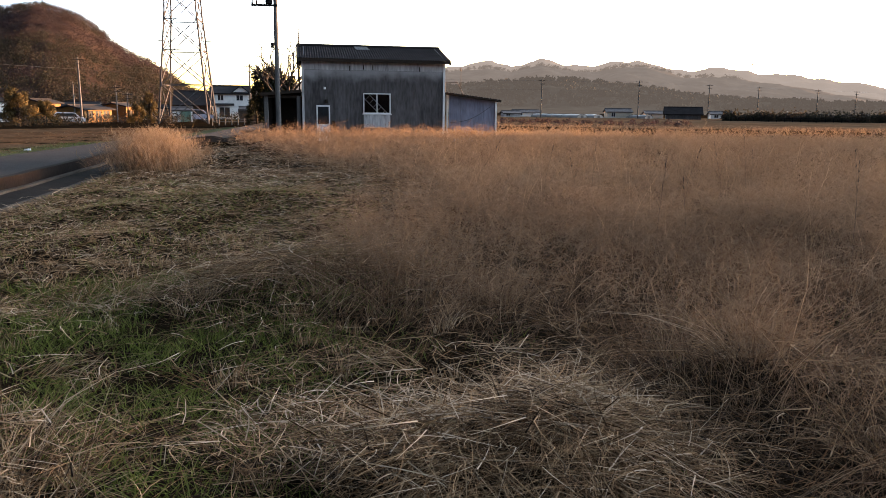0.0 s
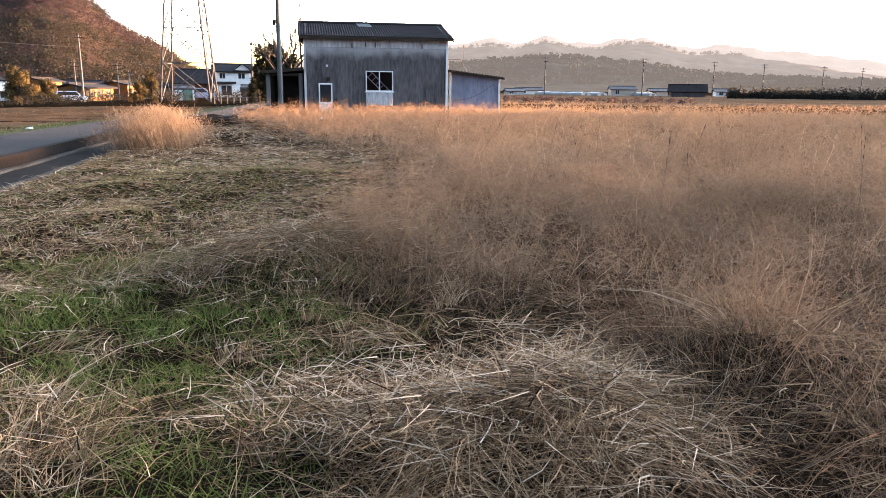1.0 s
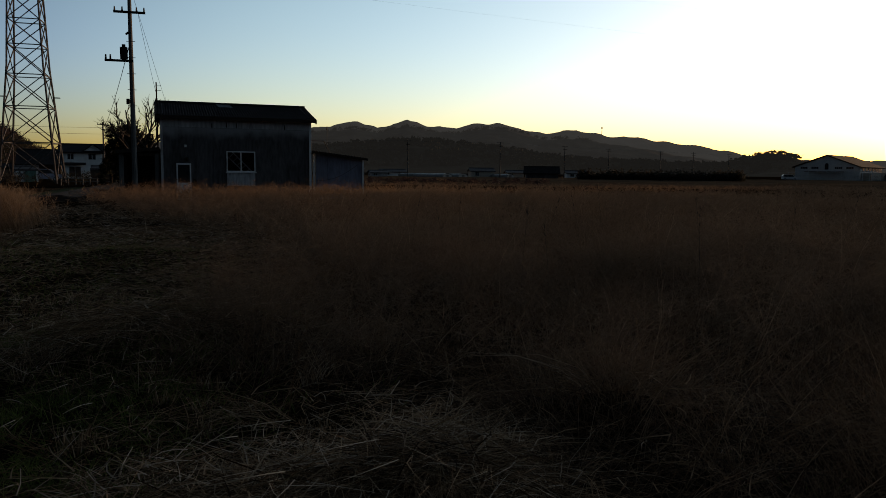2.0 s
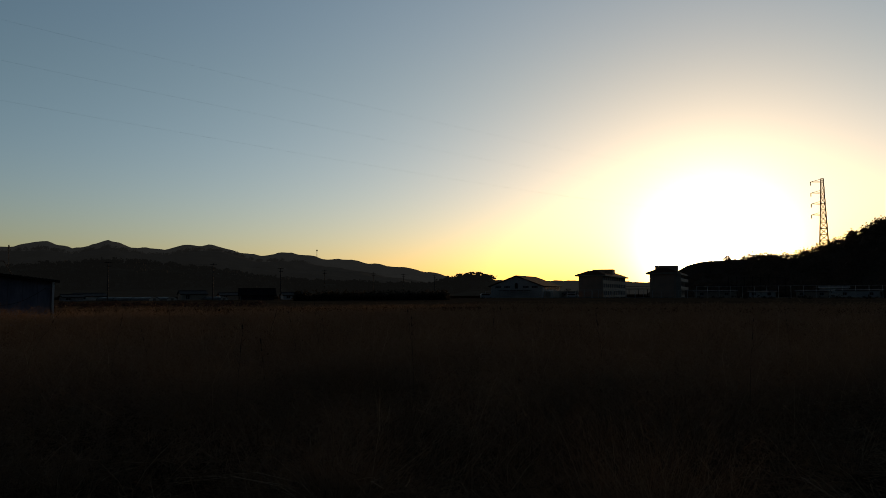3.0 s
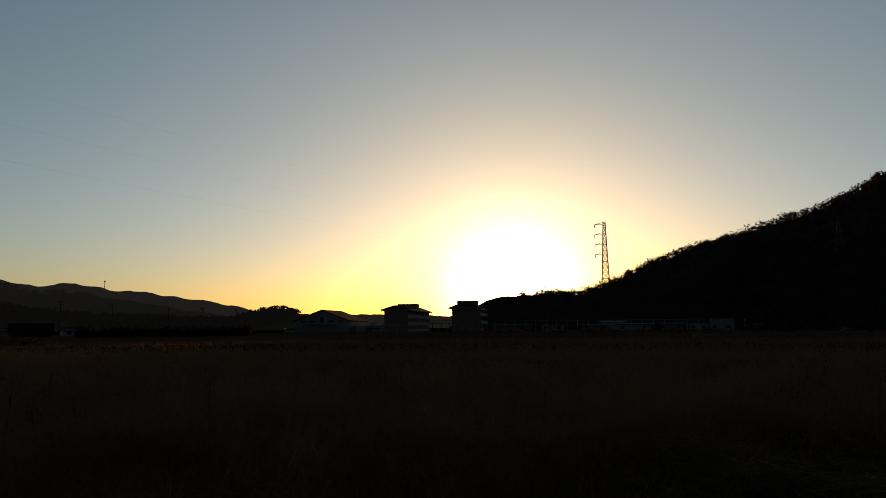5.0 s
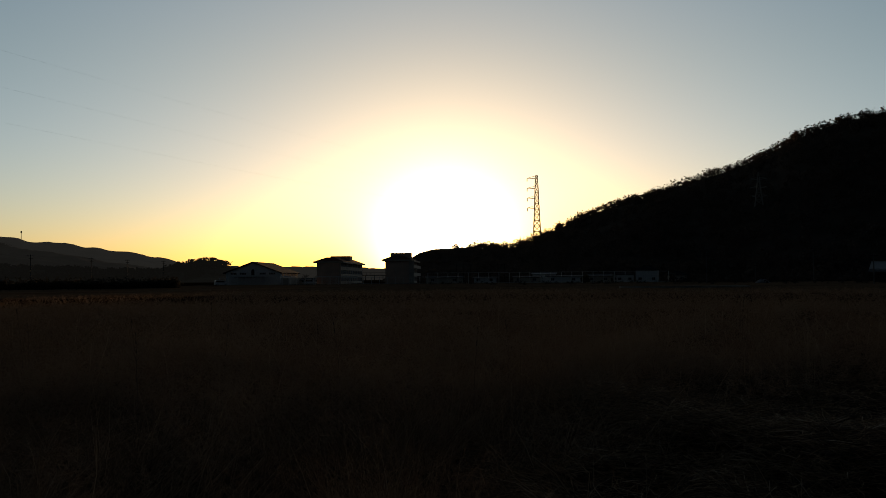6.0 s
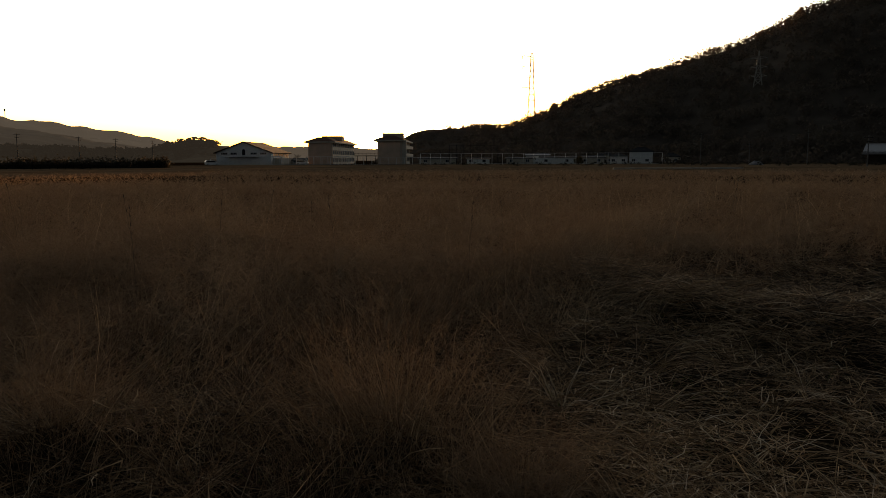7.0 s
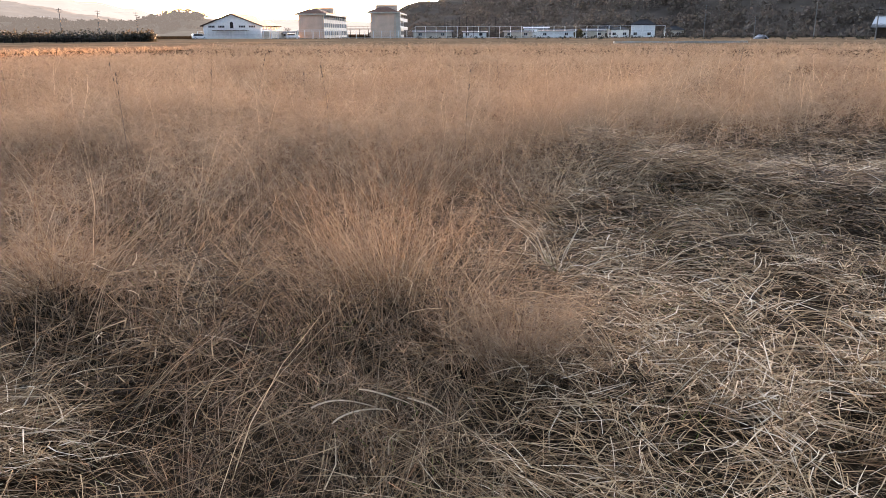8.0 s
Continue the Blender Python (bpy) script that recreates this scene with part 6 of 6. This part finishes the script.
for az, d, w, h, rh, lab, mt, hip in ((63.6, 300, 11, 2.3, 0.3, "flat-roofed cream storage building behind the fence", M_CREAM, False), (66.4, 300, 14, 2.6, 0.3, "pale clubhouse with vertical boards", M_WHITE, False), (69.0, 305, 9, 2.6, 0.6, "pale low building behind the net", M_CREAM, False), (72.5, 312, 9, 5.0, 1.5, "two-storey pale house with hipped roof", M_WHITE, True), (69.9, 330, 8, 3.6, 1.3, "house with dark roof behind the fence", M_CREAM, True), (60.4, 300, 9, 2.2, 0.3, "small pale equipment shed", M_WHITE, False), (57.3, 300, 15, 2.4, 0.4,  "low cream building by the school", M_CREAM, False), (46.9, 315, 6, 1.8, 0.6, "low shed between gymnasium and school", M_CREAM, False), (64.9, 322, 10, 3.6, 0.4, "pale flat-roofed block behind the clubhouse", M_WHITE, False), (70.9, 318, 7, 3.2, 0.9, "pale house with a grey roof behind the net", M_WHITE, True), (74.6, 335, 8, 3.0, 1.3, "low tiled house at the foot of the hill", M_CREAM, True)):
    house(spot(az, d, -az), w, 6, h, rh, lab, wall=mt, roof=M_TILE if hip else M_SHEET, hip=hip, over=0.5, wins=((-w / 3 - 0.6, 0.7, -w / 3 + 0.8, 1.8), (w / 4 - 0.6, 0.7, w / 4 + 0.8, 1.8)), name="building", category="building")
fh = house(spot(88.6, 232, -97), 12, 8, 3.4, 2.2, "old farmhouse with a broad dark roof under the hill", wall=M_TIMBER, roof=M_SHEET, over=1.0, name="farmhouse", category="house")
part("ridge_cap", Shape().box(-7.0, 3.85, 5.58, 7.0, 4.15, 5.78), M_SHEET, fh, "pale grey ridge cap")
part("eave_gutter", Shape().tube((-6.9, -1.05, 2.80), (6.9, -1.05, 2.80), 0.08), M_SHEET, fh)
part("side_door", Shape().box(-1.2, -0.05, 0, 0.6, -0.004, 2.0), M_GLASS, fh)
g = random.Random(12)
s = Shape()
for k in range(4):
    for i in range(12):
        a = 2 * math.pi * i / 12
        r = (1.6, 1.25, 0.8, 0.25)[k] * g.uniform(0.75, 1.2)
        s.v.append((1.3 * r * math.cos(a), r * math.sin(a), (0.0, 0.55, 0.9, 1.15)[k] * g.uniform(0.75, 1.15)))
for k in range(3):
    for i in range(12):
        j = (i + 1) % 12
        s.f.append((12 * k + i, 12 * k + j, 12 * k + 12 + j, 12 * k + 12 + i))
s.f.append(tuple(range(36, 48)))
single("tarpaulin_heap", s, material("grey_tarpaulin", (0.17, 0.17, 0.19), 0.7, 0.4, 1.2, 8, 0.3), "crumpled pale grey tarpaulin over a heap", "tarpaulin", spot(80.35, 215, -80))


# ---- vehicles ----
def van(m, label, mat):
    t = thing("van", label, "van", m)
    prof = [(-2.3, 0.35), (2.3, 0.35), (2.35, 0.75), (2.25, 0.98), (1.55, 1.08), (0.85, 1.75), (-1.9, 1.8), (-2.28, 1.5)]
    part("body", Shape().prism(prof, -0.85, 0.85), mat, t)
    for y in (-0.86, 0.84):
        part("side_window", Shape().prism([(-2.0, 1.12), (1.25, 1.12), (0.75, 1.66), (-1.85, 1.68)], y, y + 0.02), M_GLASS, t)
    part("windscreen", Shape().slab((1.58, -0.72, 1.12), (1.58, 0.72, 1.12), (0.93, 0.68, 1.72), (0.93, -0.68, 1.72), -0.02), M_GLASS, t)
    for x in (-1.45, 1.45):
        for y in (-0.88, 0.68):
            w = part("wheel", Shape().tube((x, y, 0.33), (x, y + 0.2, 0.33), 0.33, n=14), M_TYRE, t)
            part("rim", Shape().tube((x, y - 0.01, 0.33), (x, y + 0.21, 0.33), 0.19, n=10), M_ALU, w)
    for y in (-0.7, 0.5):
        part("headlight", Shape().box(2.28, y, 0.7, 2.37, y + 0.2, 0.86), M_PLASTIC, t)


van(spot(-20.6, 138, 20), "white passenger van on the road by the houses", M_CARPAINT)
van(spot(40.6, 268, -30), "white vehicle parked by the school fence", M_CARPAINT)
van(spot(-12.4, 119, 30), "blue car parked beside the garage", M_BLUE)
van(spot(47.1, 296, -60), "pale car parked between school buildings", M_CARPAINT)


# ---- trees, hedges and bushes ----
def bare_tree(m, h, seed, label):
    g = random.Random(seed)
    t = thing("bare_tree", label, "tree", m)
    trunk, limbs, twigs = Shape(), Shape(), Shape()
    top = Vector((g.uniform(-0.2, 0.2), g.uniform(-0.2, 0.2), h * 0.42))
    trunk.tube((0, 0, -0.2), top, h * 0.022, h * 0.014, n=8)

    def grow(p, d, l, r, k):
        q = p + d * l
        (limbs if k > 1 else twigs).tube(p, q, r, r * 0.6, n=5 if k > 1 else 3)
        if k > 0:
            for _ in range(g.randint(2, 4)):
                e = (d + Vector((g.uniform(-0.8, 0.8), g.uniform(-0.8, 0.8), g.uniform(-0.15, 0.7)))).normalized()
                grow(p.lerp(q, g.uniform(0.6, 1)), e, l * g.uniform(0.55, 0.8), max(r * 0.6, 0.018), k - 1)
    for i in range(5):
        a = i * 1.26 + g.uniform(-0.4, 0.4)
        grow(top * g.uniform(0.7, 1), Vector((math.cos(a) * 0.7, math.sin(a) * 0.7, 0.8)).normalized(), h * 0.22, h * 0.011, 3)
    part("trunk", trunk, M_BARK, t)
    tagged(part("limb_mass", limbs, M_BARK, t), kind="stuff")
    tagged(part("twig_mass", twigs, M_BARK, t), kind="stuff")


def leafy_tree(m, h, r, seed, label, mat, clumps=9, name="evergreen_tree", lean=1.0, leaves=850):
    g = np.random.default_rng(seed)
    t = thing(name, label, "tree", m)
    part("trunk", Shape().tube((0, 0, -0.2), (0, 0, h * 0.7), h * 0.03, h * 0.012, n=7), M_BARK, t)
    limbs = Shape()
    P, S = [], []
    clumps, leaves = clumps * 3, leaves // 3
    for i in range(clumps):
        f = 0.12 + 0.84 * i / clumps
        a = g.uniform(0, 6.28)
        rad = r * (1.15 - 0.75 * f * f) * g.uniform(0.1, 0.85) ** 0.6
        p = (rad * math.cos(a), rad * math.sin(a), h * f - 0.4)
        limbs.tube((0, 0, h * f * 0.6), p, h * 0.01, h * 0.004, n=4)
        P.append(p), S.append(r * g.uniform(0.2, 0.42))
    part("limb_mass", limbs, M_BARK, t)
    V, F, T = crowns(np.array(P), np.array(S), lean, leaves, 0.15, seed)
    part("crown", fast_mesh("crown", V, F, mat, T), mat, t)


bare_tree(spot(-5.75, 62, 0), 8.6, 4, "bare winter tree behind the shed")
bare_tree(spot(-6.75, 66, 60), 8.0, 9, "bare winter tree behind the utility pole")
bare_tree(spot(46.7, 300, 0), 5.0, 14, "small bare tree beside the school")
leafy_tree(spot(-7.6, 82), 6.4, 1.6, 5, "dense dark evergreen tree behind the carport", M_LEAF, 12)
leafy_tree(spot(-6.3, 75), 5.2, 2.2, 6, "dark evergreen tree behind the carport", M_LEAF, 10)
leafy_tree(spot(-8.15, 84), 4.4, 1.0, 7, "dense dark evergreen tree beside the carport", M_LEAF, 12)
leafy_tree(spot(-6.9, 80), 5.4, 1.9, 11, "broad dark evergreen tree behind the carport", M_LEAF, 12)
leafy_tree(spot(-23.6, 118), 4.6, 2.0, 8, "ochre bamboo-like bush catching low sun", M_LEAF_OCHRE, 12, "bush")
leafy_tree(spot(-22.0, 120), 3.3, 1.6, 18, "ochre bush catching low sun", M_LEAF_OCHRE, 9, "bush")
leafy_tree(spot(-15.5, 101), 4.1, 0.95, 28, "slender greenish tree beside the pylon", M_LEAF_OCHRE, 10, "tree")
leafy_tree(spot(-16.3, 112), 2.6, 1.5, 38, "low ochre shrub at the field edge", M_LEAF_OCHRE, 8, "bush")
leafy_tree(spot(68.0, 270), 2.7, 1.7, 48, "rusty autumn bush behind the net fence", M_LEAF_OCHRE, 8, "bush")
ca = rng.uniform(26.0, 37.6, 430)
dd = rng.uniform(183, 190, 430)
P = np.stack([dd * np.sin(np.radians(ca)), dd * np.cos(np.radians(ca)), np.full(430, -1.0)], -1)
woods("hedge", P, rng.uniform(0.7, 1.2, 430), 1.7, 44, 0.22, M_WOOD_DARK, "dark conifer hedge along the field", 55)
ca = rng.uniform(8.0, 24.0, 170)
dd = rng.uniform(95, 130, 170)
P = np.stack([dd * np.sin(np.radians(ca)), dd * np.cos(np.radians(ca)), np.full(170, -0.5)], -1)
woods("dead_weeds", P, rng.uniform(0.35, 0.75, 170), 0.9, 40, 0.2, M_WOOD_BROWN, "dark reddish dead weeds at the field's far edge", 56)
ca = rng.uniform(-27, -8, 260)
dd = rng.uniform(96, 190, 260)
P = np.stack([dd * np.sin(np.radians(ca)), dd * np.cos(np.radians(ca)), height(dd * np.sin(np.radians(ca)), dd * np.cos(np.radians(ca)))], -1)
woods("roadside_shrubs", P, rng.uniform(0.4, 1.1, 260), 0.9, 80, 0.1, M_WOOD_DARK, "low dark shrubs and weeds among the houses", 57)
ca = rng.uniform(56, 100, 420)
dd = rng.uniform(190, 325, 420)
P = np.stack([dd * np.sin(np.radians(ca)), dd * np.cos(np.radians(ca)), np.full(420, -0.5)], -1)
woods("field_shrubs", P, rng.uniform(0.3, 0.9, 420), 0.8, 34, 0.22, M_WOOD_DARK, "low dark shrubs below the sunward hill", 58)
g = random.Random(3)
s = Shape()
n = 9
for i in range(n):
    a = 2 * math.pi * i / n
    r = g.uniform(0.07, 0.3)
    s.v.append((r * 1.5 * math.cos(a), r * math.sin(a), 0.0))
    s.v.append((r * 1.1 * math.cos(a), r * 0.7 * math.sin(a), g.uniform(0.05, 0.24)))
s.v.append((0.04, 0, 0.12))
for i in range(n):
    j = (i + 1) % n
    s.f += [(2 * i, 2 * j, 2 * j + 1, 2 * i + 1), (2 * i + 1, 2 * j + 1, 2 * n)]
single("plastic_bag", s, M_PLASTIC, "crumpled white plastic bag lying in the field", "litter", pose(-11.9, 27.7, float(height(-11.9, 27.7)) + 0.06) @ Matrix.Scale(0.4, 4))


# ---- single plants among the grass ----
def stalk(x, y, h, lean, head, seed):
    g = random.Random(seed)
    t = thing("weed_stalk", "thin dark dead weed stalk above the grass", "weed", pose(x, y, float(height(x, y)), 0, 0, head), "dead weed stalks")
    top = Vector((lean * h, 0, h))
    bend = Vector((lean * h * 0.35, 0, h * 0.55))
    part("stem", Shape().tube((0, 0, -0.03), bend, 0.0018, 0.0014, n=5).tube(bend, top, 0.0014, 0.0008, n=5), M_BARK, t)
    for i in range(g.randint(5, 9)):
        p = bend.lerp(top, g.uniform(0.0, 0.95))
        d = Vector((g.uniform(-0.5, 0.9), g.uniform(-0.7, 0.7), g.uniform(0.3, 1.0))).normalized() * g.uniform(0.05, 0.16)
        part("twig", Shape().tube(p, p + d, 0.0012, 0.0007, n=4), M_BARK, t)
    for i in range(3):
        p = bend.lerp(top, g.uniform(0.6, 1.0))
        part("seed_head", Shape().tube(p, p + Vector((0.01, 0.0, 0.03)), 0.006, 0.002, n=5), M_BARK, t)


for i, (x, y, h, lean, head) in enumerate(((1.35, 10.2, 1.15, 0.45, 10), (5.1, 9.6, 1.25, 0.12, 200), (6.3, 5.4, 1.15, 0.08, 140), (5.2, 7.4, 1.1, -0.15, 20), (-1.7, 6.4, 0.45, 0.05, 90), (-2.5, 4.3, 0.35, 0.1, 30), (7.6, 7.9, 1.2, 0.18, 300), (3.6, 8.4, 1.15, 0.22, 350), (9.5, 5.0, 1.15, 0.1, 70), (8.8, 10.5, 1.25, -0.1, 45))):
    stalk(x, y, h, lean, head, 200 + i)
g = random.Random(77)
for i in range(26):
    az, r = radians(g.uniform(8, 92)), g.uniform(6.5, 15)
    x, y = r * math.sin(az), r * math.cos(az)
    if float(tall_density(np.array(x), np.array(y))) > 0.3:
        stalk(x, y, g.uniform(0.85, 1.2), g.uniform(-0.15, 0.25), g.uniform(0, 360), 300 + i)


def leaf_blade(x, y, z, length, rz, rise, seed):
    """A broad dry leaf blade, folded along its rib and arched."""
    g = random.Random(seed)
    s = Shape()
    n = 8
    for i in range(n + 1):
        f = i / n
        w = 0.0065 * math.sin(math.pi * min(1.0, 0.15 + f * 0.85)) ** 0.6 * (1 - f * 0.5)
        px, pz = length * f, rise * math.sin(f * 2.4) - 0.25 * length * f * f
        c = 0.05 * length * math.sin(f * 5 + seed)
        s.v += [(px, c - w, pz + 0.004), (px, c, pz), (px, c + w, pz + 0.004)]
    for i in range(n):
        k = 3 * i
        s.f += [(k, k + 1, k + 4, k + 3), (k + 1, k + 2, k + 5, k + 4)]
    me = s.mesh("dry_leaf_blade")
    a = me.attributes.new("tint", "FLOAT", "POINT")
    a.data.foreach_set("value", [0.97] * len(me.vertices))
    single("dry_leaf_blade", me, M_STRAW, "broad pale dry leaf blade lying on the tuft", "leaf", pose(x, y, z, 0, 0, rz), group="broad dry leaf blades")


for i, (x, y, z, l, rz, r) in enumerate(((1.80, 1.72, 0.17, 0.24, -30, 0.012), (1.78, 1.60, 0.15, 0.26, -8, 0.02), (1.96, 1.64, 0.19, 0.20, -68, 0.01), (2.10, 1.52, 0.13, 0.15, -88, 0.012))):
    leaf_blade(x, y, z, l, rz, r, i)
